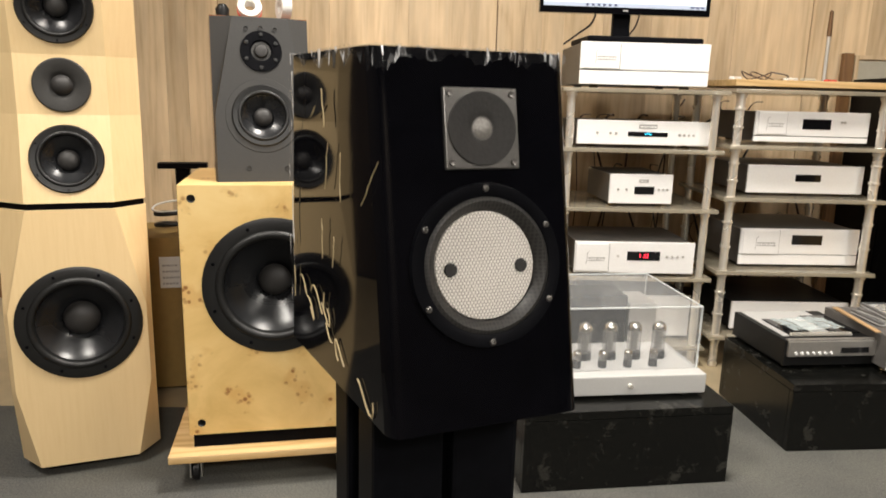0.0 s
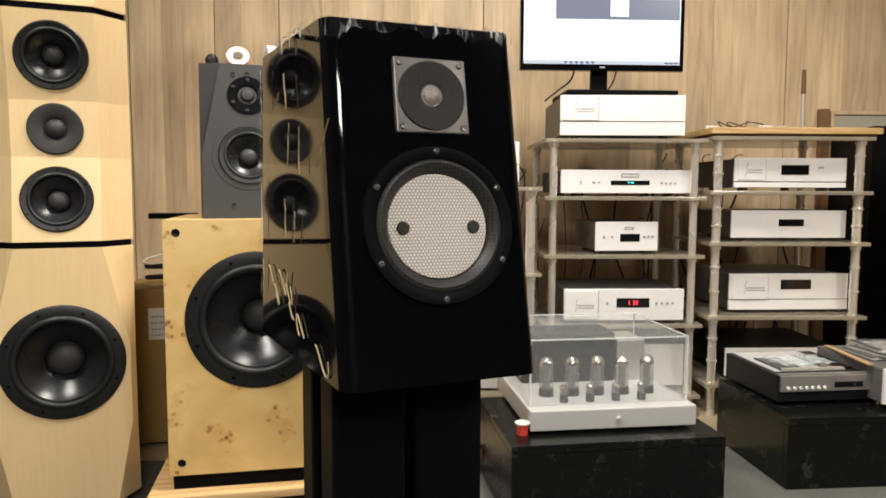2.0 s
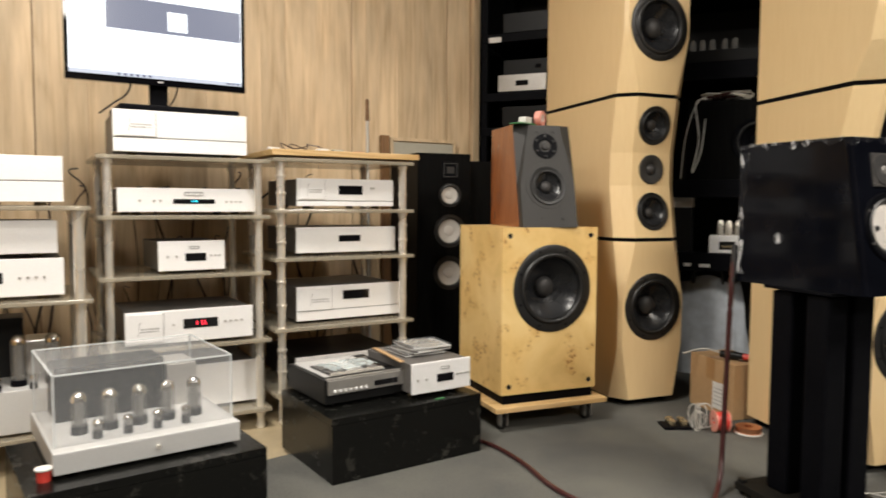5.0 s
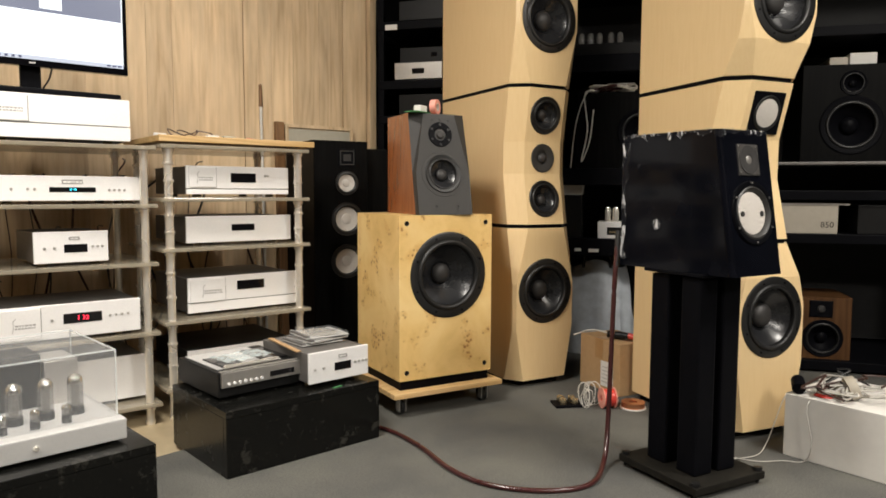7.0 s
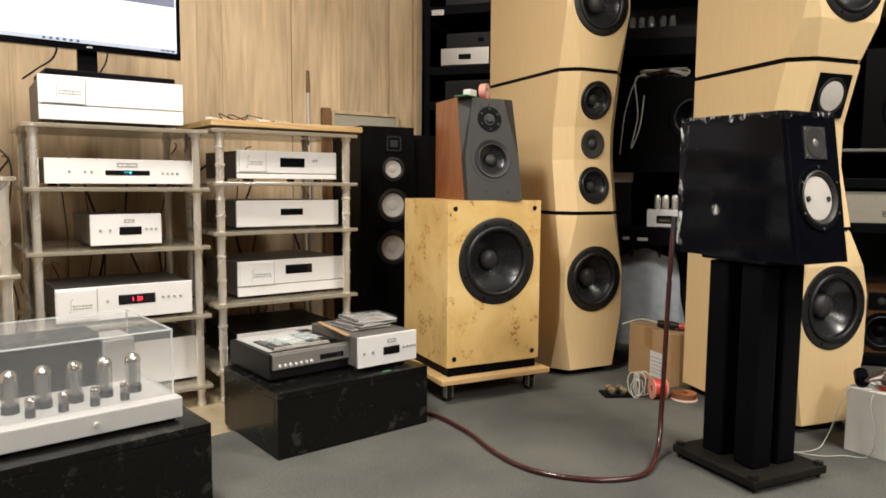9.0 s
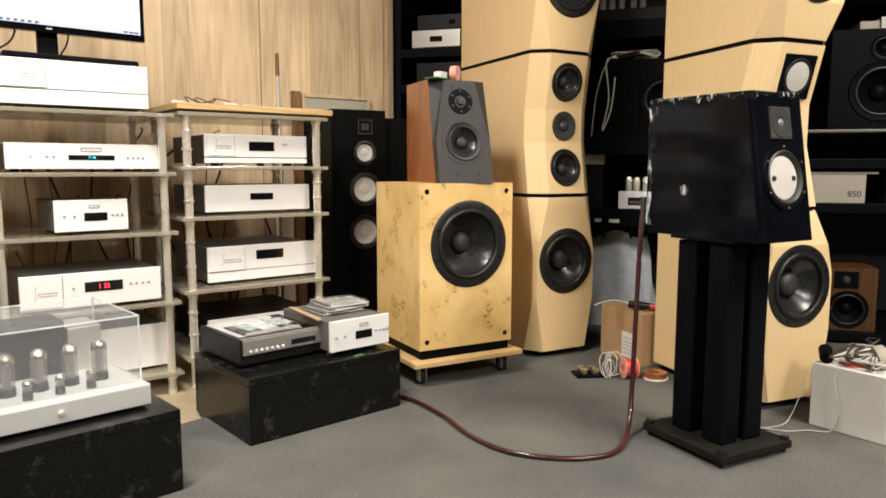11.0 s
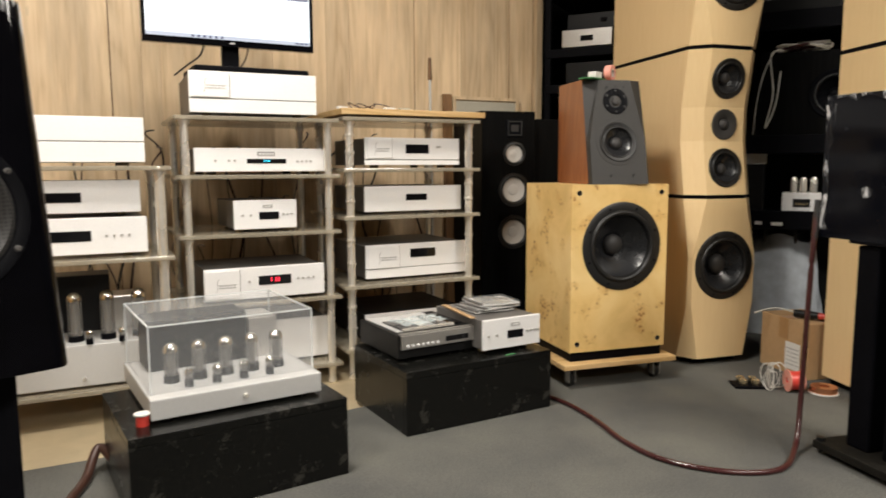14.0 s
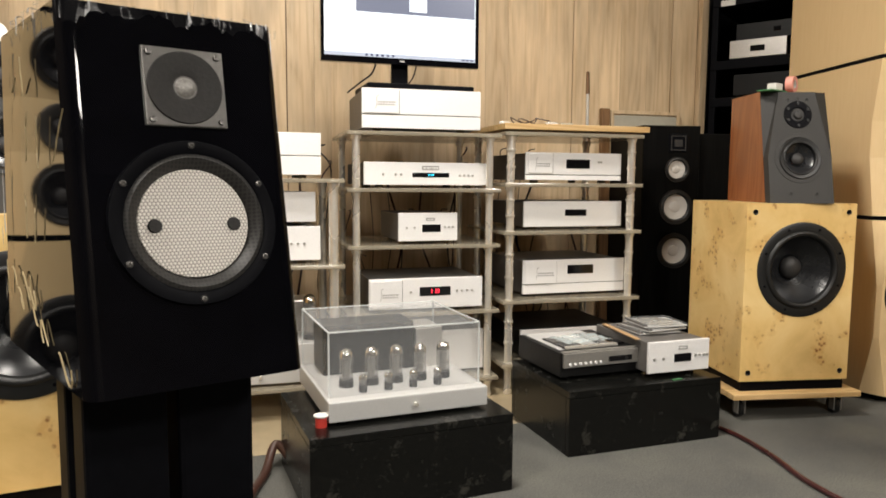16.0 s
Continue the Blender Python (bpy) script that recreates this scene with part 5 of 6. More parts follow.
# small things on the plywood board, and cables behind the racks
rr = random.Random(5)
tg = thing("cable_tangle", pose(0.56, 0.06, 0.925), "small tangle of thin dark wires on the board", "cable")
pts = [(0.05 * math.cos(k * 1.3) + 0.02 * k / 3, 0.03 * math.sin(k * 1.7), 0.004 + 0.012 * (k % 3)) for k in range(12)]
part("wire", tube(pts, 0.002, 6), DARK_CABLE, tg, smooth=True)
for nm, x, y, mt, lab in (("blue_clip", 0.715, -0.01, FRAME_GREY, "pale blue clip lying on the board"), ("white_plug", 0.655, -0.02, WHITE_BOX, "small white plug lying on the board"), ("red_clip", 0.82, 0.05, RED_PLASTIC, "small red clip lying on the board"), ("white_sheet", 0.49, 0.0, PAPER, "folded white paper lying on the board")):
    o = thing(nm, pose(x, y, 0.925, 0, 0, rr.uniform(-40, 40)), lab, "small item")
    part("body", box(-0.022, 0.022, -0.009, 0.009, 0, 0.009, 0.003), mt, o)
for k in range(28):
    x = -0.5 + 1.5 * k / 27 + rr.uniform(-0.04, 0.04)
    z1 = rr.choice((0.44, 0.62, 0.80, 0.86))
    y = rr.uniform(0.40, 0.56)
    c = thing("hanging_cable", pose(x, y, 0), "dark cable hanging behind the rack", "cable", "cables behind the racks")
    z0 = -0.008
    p = [(0, -0.14, z1), (rr.uniform(-0.03, 0.03), -0.04, z1 - 0.01), (rr.uniform(-0.04, 0.04), 0.0, z1 - 0.09)] + [(rr.uniform(-0.05, 0.05), rr.uniform(-0.01, 0.03), z1 - 0.09 - (z1 - 0.09 - z0) * q) for q in (0.3, 0.6, 0.85, 1.0)]
    part("sheath", tube(p, rr.choice((0.002, 0.003, 0.0045)), 7), rr.choice((BLACK_CABLE, BLACK_CABLE, DARK_CABLE, RED_HOSE)), c, smooth=True)

# ---------------------------------------------------------------- red cable on the floor
hose = thing("speaker_cable", pose(0, 0, 0), "thick dark red braided cable curving over the carpet", "cable")
r = 0.0068
part("sheath", tube([(0.93, -0.40, r), (0.965, -0.52, r), (0.985, -0.63, r), (0.975, -0.78, r), (0.942, -0.95, r), (0.955, -1.09, r), (1.045, -1.205, r), (1.165, -1.245, r), (1.285, -1.19, 0.025), (1.335, -1.16, 0.12), (1.355, -1.15, 0.32), (1.362, -1.15, 0.50), (1.385, -1.14, 0.64)], r, 14, smooth_steps=10), RED_HOSE, hose, smooth=True)
part("plug_sleeve", tube([(1.369, -1.148, 0.545), (1.375, -1.145, 0.58), (1.385, -1.14, 0.642)], r * 1.12, 14), BLACK_CABLE, hose, "black rubber plug sleeve", smooth=True)
h2 = thing("speaker_cable", pose(0, 0, 0), "dark red-brown cable lying behind the plinth", "cable")
part("sheath", tube([(-0.10, -0.44, 0.012), (-0.22, -0.55, 0.012), (-0.265, -0.56, 0.03), (-0.305, -0.50, 0.055), (-0.335, -0.58, 0.012), (-0.37, -0.70, 0.012), (-0.42, -0.92, 0.012), (-0.5, -1.2, 0.012)], 0.011, 12), DARK_CABLE, h2, smooth=True)

# ---------------------------------------------------------------- floor clutter between the towers
bx = thing("cardboard_box", pose(1.890, -0.668, 0, 0, 0, -103), "brown cardboard box with tape and a paper note", "box")
part("carton", box(-0.12, 0.12, 0, 0.17, 0, 0.195, 0.003), CARDBOARD, bx)
part("tape", box(-0.025, 0.02, -0.0012, 0.17, 0.12, 0.1962), TAPE, bx)
nt = part("note", box(0.012, 0.085, -0.0022, -0.0012, 0.02, 0.115), PAPER, bx, "white paper note")
part("print", bars(bmesh.new(), 0.02, 0.078, 0.035, 0.105, 5, -0.0022, random.Random(8), 0.25), GREY_MARK, nt)
hd = thing("hand_tool", pose(1.93, -0.735, 0.197, 0, 0, -70), "black and red hand tool lying on the carton", "tool")
part("handle", lathe([(0, -0.05), (0.013, -0.05), (0.015, 0), (0.012, 0.03), (0, 0.03)], n=16, axis="x", at=(0, 0, 0.016)), BLACK_BOX, hd, smooth=True)
part("collar", lathe([(0, 0.03), (0.012, 0.03), (0.010, 0.06), (0, 0.06)], n=16, axis="x", at=(0, 0, 0.016)), RED_PLASTIC, hd, smooth=True)
wr = thing("white_wire", pose(1.93, -0.66, 0.197), "loose white wire lying on the carton", "cable")
part("wire", tube([(-0.09, 0.08, 0.004), (-0.02, 0.05, 0.02), (0.02, 0.0, 0.012), (0.03, -0.06, 0.02), (0.0, -0.1, 0.006)], 0.003, 6), WHITE_CABLE, wr, smooth=True)
so = thing("terminal_board", pose(1.640, -0.735, 0, 0, 0, -30), "black board with four knurled brass posts", "terminal board")
part("plate", box(-0.05, 0.05, -0.038, 0.038, 0, 0.008, 0.002), SATIN_BLACK, so)
for x in (-0.02, 0.02):
    for y in (-0.016, 0.016):
        part("post", lathe([(0.011, 0.008), (0.013, 0.011), (0.013, 0.026), (0.008, 0.030), (0, 0.030)], n=16, axis="z", at=(x, y, 0)), BRASS_FOOT, so, smooth=True)
rs = thing("wire_reel", pose(1.728, -0.842, 0.036, 90, 0, 60), "red wire reel standing on its rim", "reel")
part("wire", lathe([(0.012, -0.02), (0.030, -0.02), (0.030, 0.02), (0.012, 0.02), (0.012, -0.02)], n=28, axis="z"), RED_PLASTIC, rs, smooth=True)
for z in (-0.023, 0.020):
    part("flange", lathe([(0.011, z), (0.036, z), (0.036, z + 0.003), (0.011, z + 0.003), (0.011, z)], n=28, axis="z"), PINK, rs)
cr = thing("copper_reel", pose(1.800, -0.895, 0, 0, 0, 0), "low reel of copper wire lying flat", "reel")
part("wire", lathe([(0.015, 0.004), (0.040, 0.004), (0.040, 0.022), (0.015, 0.022), (0.015, 0.004)], n=28, axis="z"), COPPER, cr, smooth=True)
part("flange", lathe([(0.012, 0), (0.045, 0), (0.045, 0.004), (0.012, 0.004), (0.012, 0)], n=28, axis="z"), WHITE_BOX, cr)
ww = thing("wire_bundle", pose(1.68, -0.79, 0), "loops of white wire in a loose bundle", "cable")
rr = random.Random(9)
for k in range(5):
    turn, size, lean_y = rr.uniform(0, 3.1), rr.uniform(0.030, 0.045), rr.uniform(-0.02, 0.02)
    pts = []
    for q in range(15):
        a = 2 * math.pi * q / 11
        u = size * 0.6 * math.cos(a) + rr.uniform(-0.004, 0.004)
        pts.append((u * math.cos(turn) + 0.012 * (k - 2), u * math.sin(turn) + lean_y, 0.004 + size * (1 + math.sin(a)) * 0.95))
    part("wire", tube(pts, 0.0016, 6), WHITE_CABLE, ww, smooth=True)
wc = thing("white_wire", pose(0, 0, 0), "thin white wire trailing over the carpet", "cable")
part("wire", tube([(1.62, -1.33, 0.004), (1.66, -1.42, 0.004), (1.72, -1.46, 0.004), (1.765, -1.50, 0.004), (1.758, -1.52, 0.06), (1.765, -1.50, 0.15), (1.80, -1.50, 0.183)], 0.0015, 7), GREY_WIRE, wc, smooth=True)
wd = thing("white_wire", pose(0, 0, 0), "thin white wire running down beside the white box", "cable")
part("wire", tube([(1.60, -1.36, 0.004), (1.70, -1.395, 0.004), (1.745, -1.40, 0.03), (1.752, -1.42, 0.10), (1.768, -1.436, 0.17), (1.79, -1.45, 0.184)], 0.0015, 7), GREY_WIRE, wd, smooth=True)

wb = thing("white_box", pose(1.781, -1.431, 0, 0, 0, 0), "white cardboard box heaped with wires and parts", "box")
part("carton", box(0, 0.30, -0.40, 0, 0, 0.180, 0.003), WHITE_BOX, wb)
rr = random.Random(14)
jar = thing("black_can", pose(1.812, -1.452, 0.204, 0, 75, 30), "black capacitor can lying on the white box", "can")
part("can", lathe([(0, -0.026), (0.017, -0.026), (0.018, -0.022), (0.018, 0.024), (0.016, 0.026), (0, 0.024)], n=24, axis="z"), SATIN_BLACK, jar, smooth=True)
cp = thing("white_pot", pose(1.835, -1.515, 0.181), "white round pot with red cloth around", "pot")
part("body", lathe([(0, 0.022), (0.016, 0.022), (0.019, 0.018), (0.019, 0.004), (0, 0.004)], n=20, axis="z"), PAPER, cp, smooth=True)
part("cloth", lathe([(0, 0.006), (0.020, 0.008), (0.025, 0.002), (0.028, 0.0), (0, 0.0)], n=14, axis="z"), RED_PLASTIC, cp, smooth=True)
rl = thing("paper_reel", pose(1.86, -1.575, 0.187, 70, 0, 40), "pale paper reel on the white box", "reel")
rl.location.z = 0.212
part("reel", lathe([(0.01, -0.012), (0.032, -0.012), (0.034, 0), (0.032, 0.012), (0.01, 0.012), (0.01, -0.012)], n=26, axis="z"), CREAM_BOX, rl, smooth=True)
for k in range(12):
    o = thing("loose_wire", pose(1.86 + rr.uniform(-0.04, 0.1), -1.60 + rr.uniform(-0.12, 0.12), 0.182), "loose wire end heaped on the white box", "cable", "wires on the white box")
    p = [(rr.uniform(-0.06, 0.06), rr.uniform(-0.06, 0.06), 0.003 + rr.uniform(0, 0.05)) for q in range(6)]
    part("wire", tube(p, 0.003, 6), rr.choice((WHITE_CABLE, DARK_CABLE, GREY_WIRE, BLACK_CABLE)), o, smooth=True)

# small things on the two-way speakers
def tape_roll(m, mat, label, band=None):
    t = thing("tape_roll", m, label, "tape roll")
    part("tape", lathe([(0.014, -0.011), (0.026, -0.011), (0.026, 0.011), (0.014, 0.011), (0.014, -0.011)], n=32, axis="z"), mat, t, smooth=True)
    if band:
        part("band", lathe([(0.0255, -0.011), (0.0270, -0.011), (0.0270, -0.003), (0.0255, -0.003), (0.0255, -0.011)], n=32, axis="z"), band, t, "red edge band", smooth=True)
    part("core", lathe([(0.012, -0.010), (0.014, -0.010), (0.014, 0.010), (0.012, 0.010), (0.012, -0.010)], n=32, axis="z"), WHITE_BOX, t, smooth=True)


tape_roll(pose(1.305, -0.40, 1.042, 90, 0, 30), PINK, "pink and white tape roll standing on the speaker")
wp = thing("white_adapter", pose(1.235, -0.41, 1.015, 0, 0, 20), "white plug adapter on a green circuit board", "adapter")
part("body", box(-0.02, 0.02, -0.015, 0.015, 0.003, 0.026, 0.004), WHITE_BOX, wp)
part("circuit_board", box(-0.06, 0.03, -0.025, 0.025, 0, 0.003), GREEN, wp)
tape_roll(pose(-0.870, -0.60, 1.030, 60, 20, 5), WHITE_BOX, "white and red tape roll on the speaker", RED_PLASTIC)
tape_roll(pose(-0.795, -0.60, 1.034, 90, 0, -60), WHITE_BOX, "small white tape roll on the speaker")
bp = thing("black_plug", pose(-0.925, -0.62, 1.007), "small black plug on the speaker", "plug")
part("body", lathe([(0, 0), (0.014, 0), (0.015, 0.018), (0.008, 0.028), (0, 0.03)], n=18, axis="z"), BLACK_BOX, bp, smooth=True)

# heap between the tower and the burl box
yb = thing("ochre_box", pose(-1.185, -0.30, 0, 0, 0, 12), "ochre cardboard box with a paper label, in shade", "box")
part("carton", box(-0.10, 0.16, 0, 0.25, 0, 0.445, 0.003), YELLOW_BOX, yb)
lb = part("label", box(-0.03, 0.03, -0.0016, -0.0004, 0.30, 0.39), PAPER, yb)
part("print", bars(bmesh.new(), -0.022, 0.022, 0.31, 0.38, 4, -0.0016, random.Random(1), 0.3), GREY_MARK, lb)
bb = thing("black_case", pose(-1.07, -0.34, 0, 0, 0, 12), "black case standing behind the burl box", "case")
part("shell", box(-0.03, 0.20, 0.02, 0.04, 0, 0.34, 0.004), BLACK_BOX, bb)
bk = thing("black_bracket", pose(-1.125, -0.36, 0.0, 0, 0, 12), "tall black bracket standing behind the burl box", "bracket")
part("upright", box(-0.012, 0.025, 0, 0.03, 0, 0.645, 0.003), SATIN_BLACK, bk)
part("arm", box(-0.055, 0.07, -0.01, 0.03, 0.645, 0.660, 0.002), SATIN_BLACK, bk)
co = thing("cable_coil", pose(-1.195, -0.22, 0.446), "coil of black and white cable on the ochre box", "cable")
pts = [(0.05 * math.cos(k * 0.9), 0.05 * math.sin(k * 0.9), 0.006 + 0.0045 * k) for k in range(16)]
part("coil", tube(pts, 0.007, 8), BLACK_CABLE, co, smooth=True)
pts = [(0.06 * math.cos(k * 0.9), 0.05 * math.sin(k * 0.9), 0.075 + 0.01 * math.sin(k)) for k in range(8)]
part("lead", tube(pts, 0.003, 6), WHITE_CABLE, co, smooth=True)
cw = thing("cable_bundle", pose(-1.38, -1.02, 0), "bundle of grey cable by the tower", "cable")
part("cable", tube([(0, 0, 0.01), (0.02, 0.02, 0.08), (-0.01, 0.0, 0.16), (0.03, 0.02, 0.10), (0.05, -0.01, 0.02), (0.0, -0.03, 0.01)], 0.006, 8), WHITE_CABLE, cw, smooth=True)

# ---------------------------------------------------------------- black storage racks in the corner
A = Vector((1.672, 0.504, 0))
DIR = Vector((0.60, -0.80, 0))
YAW = math.degrees(math.atan2(DIR.y, DIR.x))
BAY = 0.78
SHELVES = ((0.10, 0.54, 0.86, 1.108, 1.270, 1.545, 1.90), (0.541, 0.854, 1.350, 1.75), (0.050, 0.580, 0.759, 0.876, 1.42, 1.80), (0.050, 0.580, 0.876, 1.42, 1.80))
for k, heights in enumerate(SHELVES):
    p = A + DIR * (BAY + 0.03) * k
    t = thing("storage_rack", pose(p.x, p.y, 0, 0, 0, YAW), "black steel storage rack full of old equipment", "rack", "black storage racks")
    for x in (0, BAY):
        for y in (0.0, 0.48):
            part("post", box(x - 0.014, x + 0.014, y - 0.014, y + 0.014, 0, 2.1, 0.002), SATIN_BLACK, t)
    for z in heights:
        thick = 0.075 if k == 1 else 0.04
        part("shelf", box(-0.012, BAY + 0.012, -0.018, 0.492, z - (0.012 if z == 0.876 else thick), z, 0.003), STEEL_BOX if z == 0.876 and k == 2 else SATIN_BLACK, t)
    part("back_panel", box(0.0, BAY, 0.493, 0.50, 0.06, 2.05), DARKWALL, t)


def on_rack(k, x, z, y=0.02):
    """Pose on the rack's front line: bay, distance along it, height, depth."""
    p = A + DIR * ((BAY + 0.03) * k + x)
    return pose(p.x, p.y, z, 0, 0, YAW) @ pose(0, y, 0)


component("amplifier", on_rack(0, 0.175, 1.270), 0.235, 0.28, 0.088, "dim silver amplifier on a black storage rack", "amplifier", front=SILVER_DIM, display=(-0.03, 0.03, 0.035, 0.06), group="stored equipment")
component("amplifier", on_rack(0, 0.19, 1.358, 0.05), 0.23, 0.26, 0.075, "black amplifier stacked on a silver one", "amplifier", front=BLACK_BOX, case=BLACK_BOX, group="stored equipment", feet=0.004, display=(0.04, 0.07, 0.03, 0.05))
component("amplifier", on_rack(0, 0.26, 1.545), 0.36, 0.30, 0.10, "black amplifier on an upper storage shelf", "amplifier", front=BLACK_BOX, case=BLACK_BOX, group="stored equipment")
component("amplifier", on_rack(0, 0.26, 1.108), 0.36, 0.30, 0.10, "black amplifier on a lower storage shelf", "amplifier", front=BLACK_BOX, case=BLACK_BOX, group="stored equipment")
lab = thing("shelf_label", on_rack(0, 0.055, 1.505, -0.022), "white label stuck on the shelf edge", "label")
part("paper", box(-0.03, 0.03, 0, 0.0035, 0.0, 0.024), PAPER, lab)


def stored_speaker(m, w, d, h, body, label, cones):
    t = thing("stored_speaker", m, label, "loudspeaker", "stored speakers")
    part("cabinet", cabinet(w, d, h, 0.004, 0, [(x, z, r * 0.93) for x, z, r in cones]), body, t)
    for x, z, r in cones:
        driver(t, x, z, r, cone=SATIN_BLACK, cap_mat=SATIN_BLACK, frame_mat=SATIN_BLACK)
    return t


stored_speaker(on_rack(1, 0.31, 0.854), 0.40, 0.36, 0.335, BLACK_ASH, "wide black speaker on the storage rack with cables on it", [(0.08, 0.16, 0.10)])
stored_speaker(on_rack(2, 0.43, 0.876), 0.42, 0.36, 0.395, BLACK_ASH, "large black speaker standing on the storage rack", [(-0.02, 0.15, 0.12), (-0.02, 0.32, 0.05)])
stored_speaker(on_rack(3, 0.30, 0.876), 0.42, 0.36, 0.395, BLACK_ASH, "large black speaker standing on the storage rack", [(0.0, 0.15, 0.12), (0.0, 0.32, 0.05)])
bs = stored_speaker(on_rack(2, 0.33, 0.050), 0.235, 0.30, 0.262, WALNUT, "brown wooden speaker with black cones on the bottom shelf", [(0.01, 0.088, 0.080)])
pl = part("tweeter_plate", box(-0.045, 0.045, -0.006, 0.002, 0.178, 0.248, 0.003), SATIN_BLACK, bs, "square black tweeter plate")
part("dome", lathe([(0.016, -0.006), (0.012, -0.011), (0, -0.013)], n=24, at=(0.0, 0, 0.213)), CAP, pl, smooth=True)
stored_speaker(on_rack(3, 0.22, 0.050), 0.24, 0.30, 0.36, WALNUT, "brown wooden speaker with black cones on the bottom shelf", [(0.0, 0.12, 0.085), (0.0, 0.26, 0.045)])
cl = thing("heat_sink_amplifier", on_rack(1, 0.22, 1.350), "dark amplifier with a row of small tubes on top", "amplifier", "stored equipment")
part("case", box(-0.17, 0.17, 0, 0.26, 0, 0.055, 0.004), BLACK_BOX, cl)
for x in (-0.10, -0.06, -0.02, 0.03, 0.07):
    part("tube", lathe([(0, 0.115), (0.010, 0.111), (0.014, 0.10), (0.014, 0.055)], n=16, axis="z", at=(x, 0.07, 0)), GLASS, cl, smooth=True)
sm = thing("small_tube_amplifier", on_rack(1, 0.285, 0.541), "small silver amplifier with six tubes on the shelf", "amplifier", "stored equipment")
part("case", box(-0.072, 0.075, 0, 0.16, 0, 0.075, 0.003), SILVER, sm)
part("name_plate", box(-0.03, 0.034, -0.002, 0.002, 0.016, 0.05), BLACK_BOX, sm)
part("lettering", bars(bmesh.new(), -0.02, 0.026, 0.024, 0.042, 1, -0.002, random.Random(6)), BRASS_FOOT, sm)
for x in (-0.03, 0.005, 0.045):
    for y in (0.04, 0.09):
        part("tube", lathe([(0, 0.142), (0.010, 0.139), (0.014, 0.128), (0.014, 0.075)], n=14, axis="z", at=(x, y, 0)), CHROME, sm, smooth=True)
cb = thing("white_carton", on_rack(1, 0.09, 0.541, 0.03), "black box with a white lid on the shelf", "box")
part("carton", box(-0.05, 0.05, 0, 0.12, 0.0, 0.195, 0.002), BLACK_BOX, cb)
part("lid", box(-0.053, 0.053, -0.003, 0.123, 0.195, 0.25, 0.002), WHITE_BOX, cb)
hp = thing("cable_heap", on_rack(1, 0.26, 1.189, 0.06), "heap of pale cables and parts on a black speaker", "cable")
rr = random.Random(21)
for k in range(6):
    p = [(rr.uniform(-0.10, 0.11), rr.uniform(-0.04, 0.06), 0.004 + rr.uniform(0, 0.035)) for q in range(7)]
    part("cable", tube(p, 0.004, 6), rr.choice((WHITE_CABLE, GREY_MARK, CREAM_BOX, RED_HOSE)), hp, smooth=True)
part("carton", box(-0.02, 0.10, 0.04, 0.12, 0, 0.052, 0.002), WHITE_BOX, hp, "small white carton")
hc = thing("hanging_cable", on_rack(1, 0.14, 0.854, 0.0), "pale thin cable hanging over a black speaker", "cable")
part("cable", tube([(0.10, 0.08, 0.342), (0.04, 0.02, 0.345), (0.005, 0.012, 0.32), (0.02, 0.013, 0.17), (-0.005, 0.013, 0.03), (0.03, 0.013, 0.12), (0.045, 0.013, 0.26)], 0.0034, 6), WHITE_CABLE, hc, smooth=True)
hd = thing("hanging_cable", on_rack(1, 0.08, 0.854, 0.0), "pale thin cable looped over a black speaker", "cable")
part("cable", tube([(0.15, 0.07, 0.342), (0.08, 0.012, 0.34), (0.03, 0.0, 0.20), (0.01, 0.0, 0.004)], 0.0024, 6), WHITE_CABLE, hd, smooth=True)
for x, w, z in ((0.13, 0.014, 0.490), (0.20, 0.022, 0.488), (0.02, 0.02, 0.50)):
    o = thing("shelf_label", on_rack(1, x, z, -0.022), "white label stuck on the shelf edge", "label")
    part("paper", box(-w, w, 0, 0.0035, -0.007, 0.007), PAPER, o)
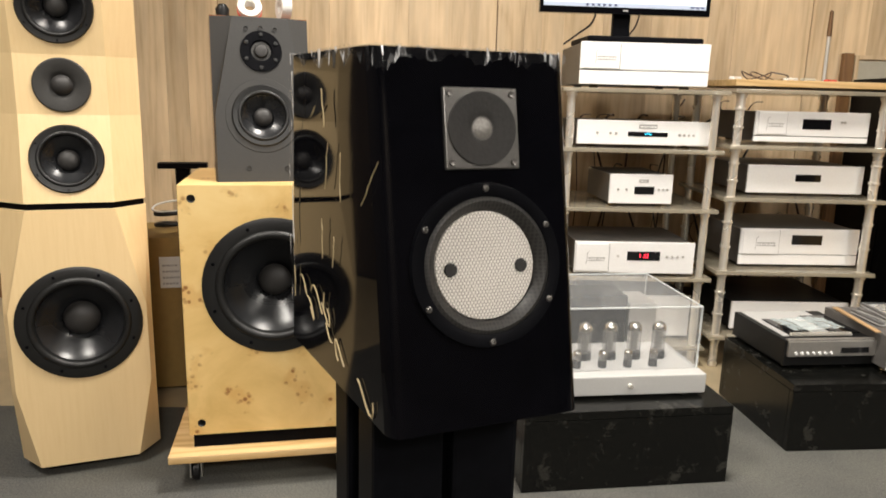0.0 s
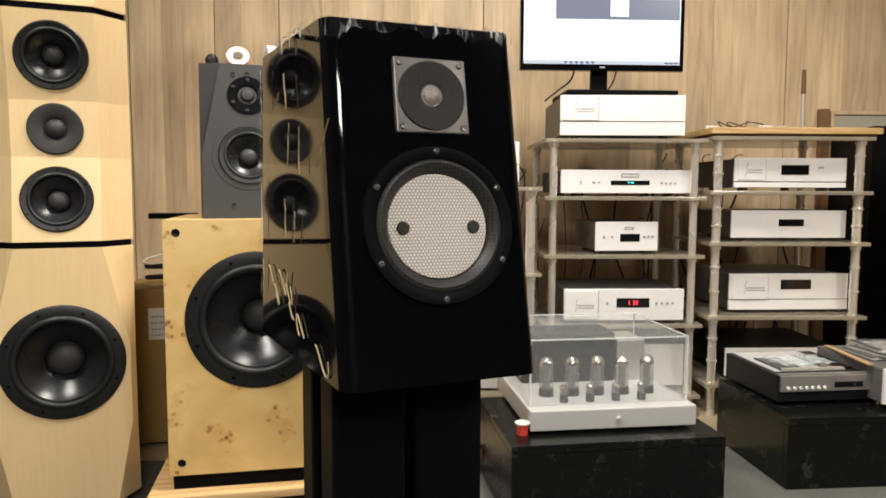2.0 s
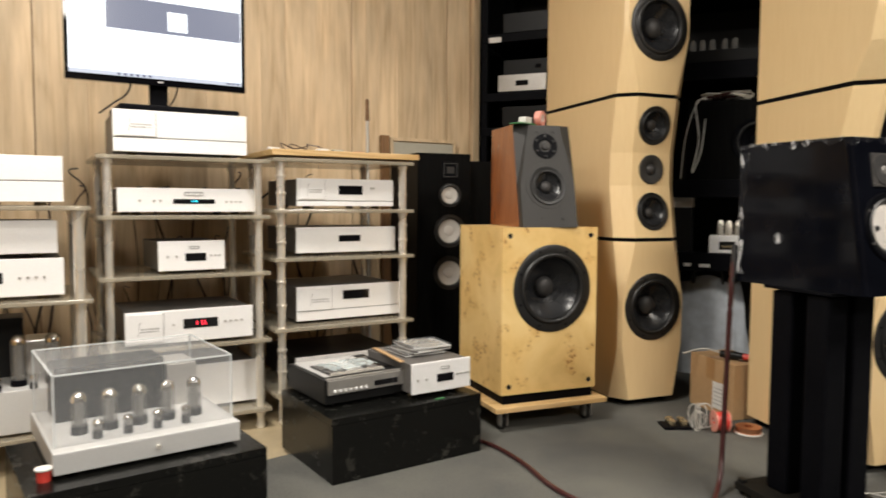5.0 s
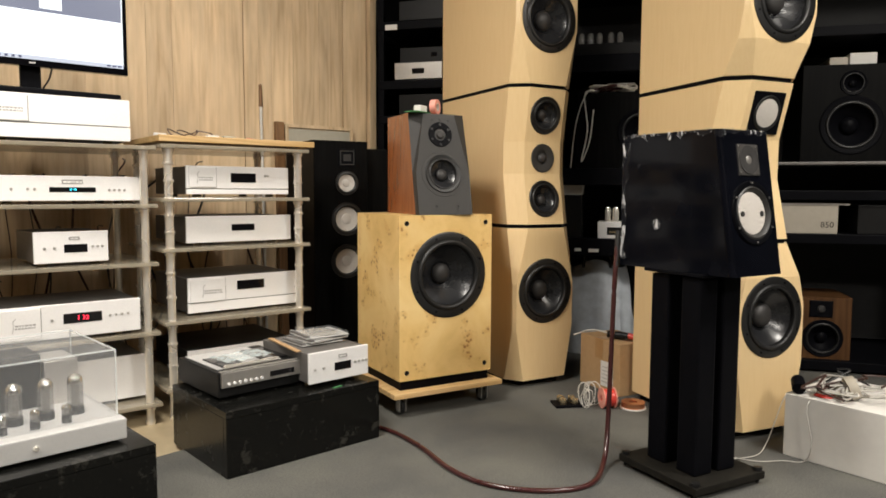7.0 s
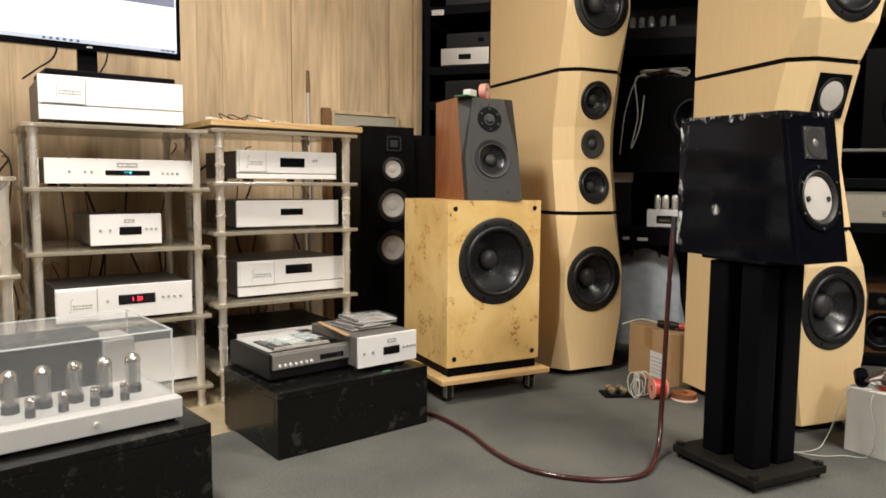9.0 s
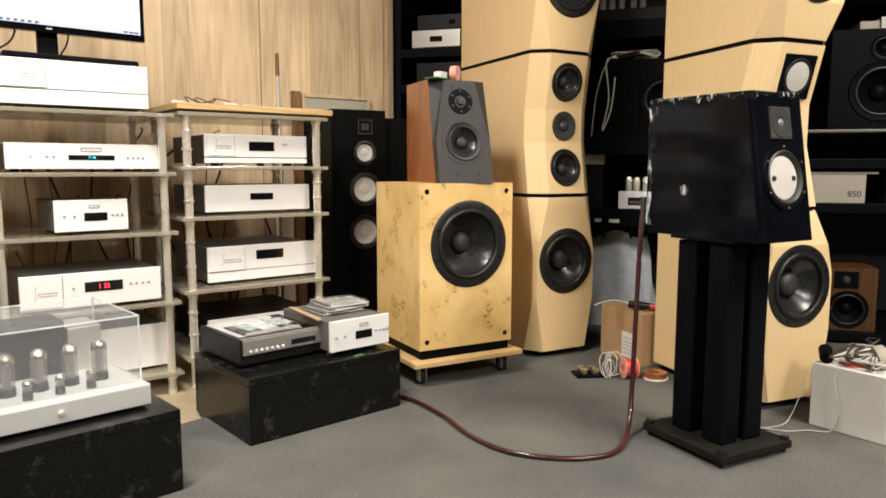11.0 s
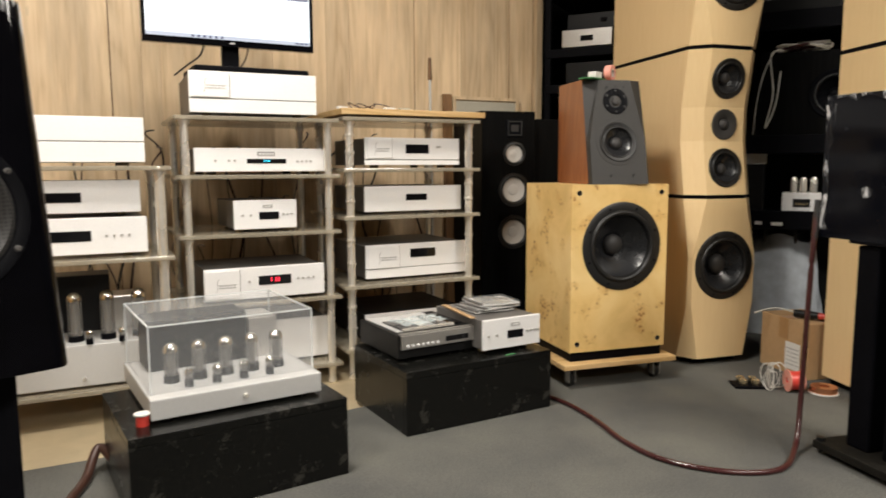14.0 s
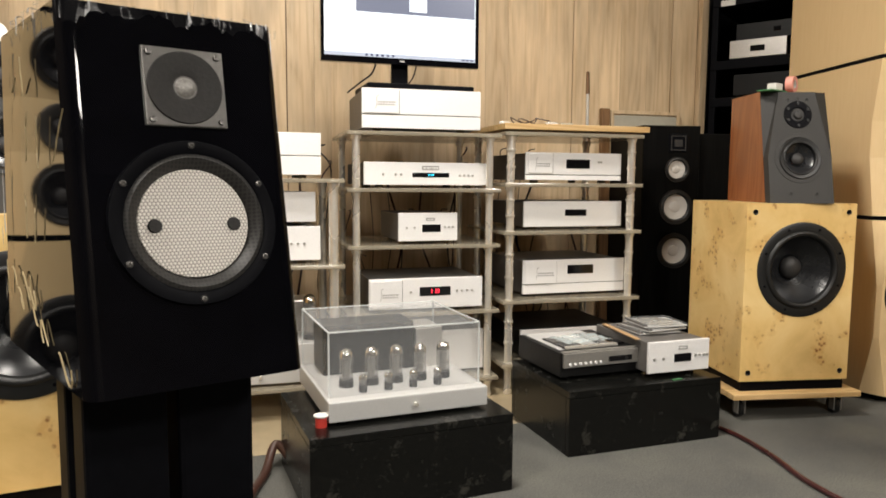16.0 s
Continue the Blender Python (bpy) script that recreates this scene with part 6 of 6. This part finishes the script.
# limp grey bag
bg = thing("fabric_bag", on_rack(1, 0.21, 0.0, 0.03), "limp grey-blue cloth bag with folds on the floor", "bag")
b = bmesh.new()
rows = []
for i in range(15):
    z = 0.42 * i / 14
    ring = []
    for j in range(36):
        a = 2 * math.pi * j / 36
        fold = 1 + 0.05 * math.sin(5 * a + 6 * z) + 0.035 * math.sin(11 * a - 9 * z) + 0.05 * noise.noise((2 * math.cos(a), 2 * math.sin(a), 7 * z))
        s = (1.0 - 0.28 * (i / 14) ** 2) * fold
        ring.append(b.verts.new((0.17 * s * math.cos(a), 0.12 + 0.10 * s * math.sin(a), z + (0.02 * math.sin(3 * a) if i > 10 else 0))))
    rows.append(ring)
for r0, r1 in zip(rows, rows[1:]):
    for j in range(36):
        b.faces.new((r0[j], r0[(j + 1) % 36], r1[(j + 1) % 36], r1[j]))
b.faces.new(rows[0][::-1])
b.faces.new(rows[-1])
part("cloth", b, BAG, bg, smooth=True)
part("handle", tube([(-0.06, 0.06, 0.40), (-0.05, 0.05, 0.46), (0.05, 0.05, 0.46), (0.06, 0.06, 0.40)], 0.008, 8), BLACK_CABLE, bg, smooth=True)
# pale carton with a handwritten number
nb = thing("cream_carton", on_rack(2, 0.30, 0.580, 0.01), "cream carton with a handwritten number on the shelf", "box")
part("carton", box(-0.2, 0.075, 0, 0.25, 0, 0.118, 0.002), CREAM_BOX, nb)
part("handwriting", lettering("850", 0.034), BLACK_BOX, nb, m=pose(0.035, -0.0006, 0.036, 90))
tp = thing("tool_bar", on_rack(2, 0.22, 0.698, 0.02), "thin metal bar lying on the cream carton", "bar")
part("bar", box(-0.2, 0.2, 0, 0.02, 0, 0.008), SILVER_DIM, tp)
for k, x, w, h, mt in ((2, 0.60, 0.3, 0.12, BLACK_BOX), (3, 0.55, 0.34, 0.14, BLACK_BOX), (1, 0.55, 0.30, 0.16, BLACK_BOX)):
    o = thing("stored_case", on_rack(k, x, SHELVES[k][0] if k == 1 else 0.580), "dark equipment case on the storage rack", "case", "stored cases")
    part("shell", box(-w / 2, w / 2, 0, 0.28, 0, h, 0.004), mt, o)
for k, x, w, h, mt in ((2, 0.45, 0.10, 0.05, WHITE_BOX), (2, 0.36, 0.07, 0.035, CREAM_BOX)):
    o = thing("stored_case", on_rack(k, x, 1.271, 0.05), "small pale carton on a black speaker", "case", "stored cases")
    part("shell", box(-w / 2, w / 2, 0, 0.28, 0, h, 0.004), mt, o)
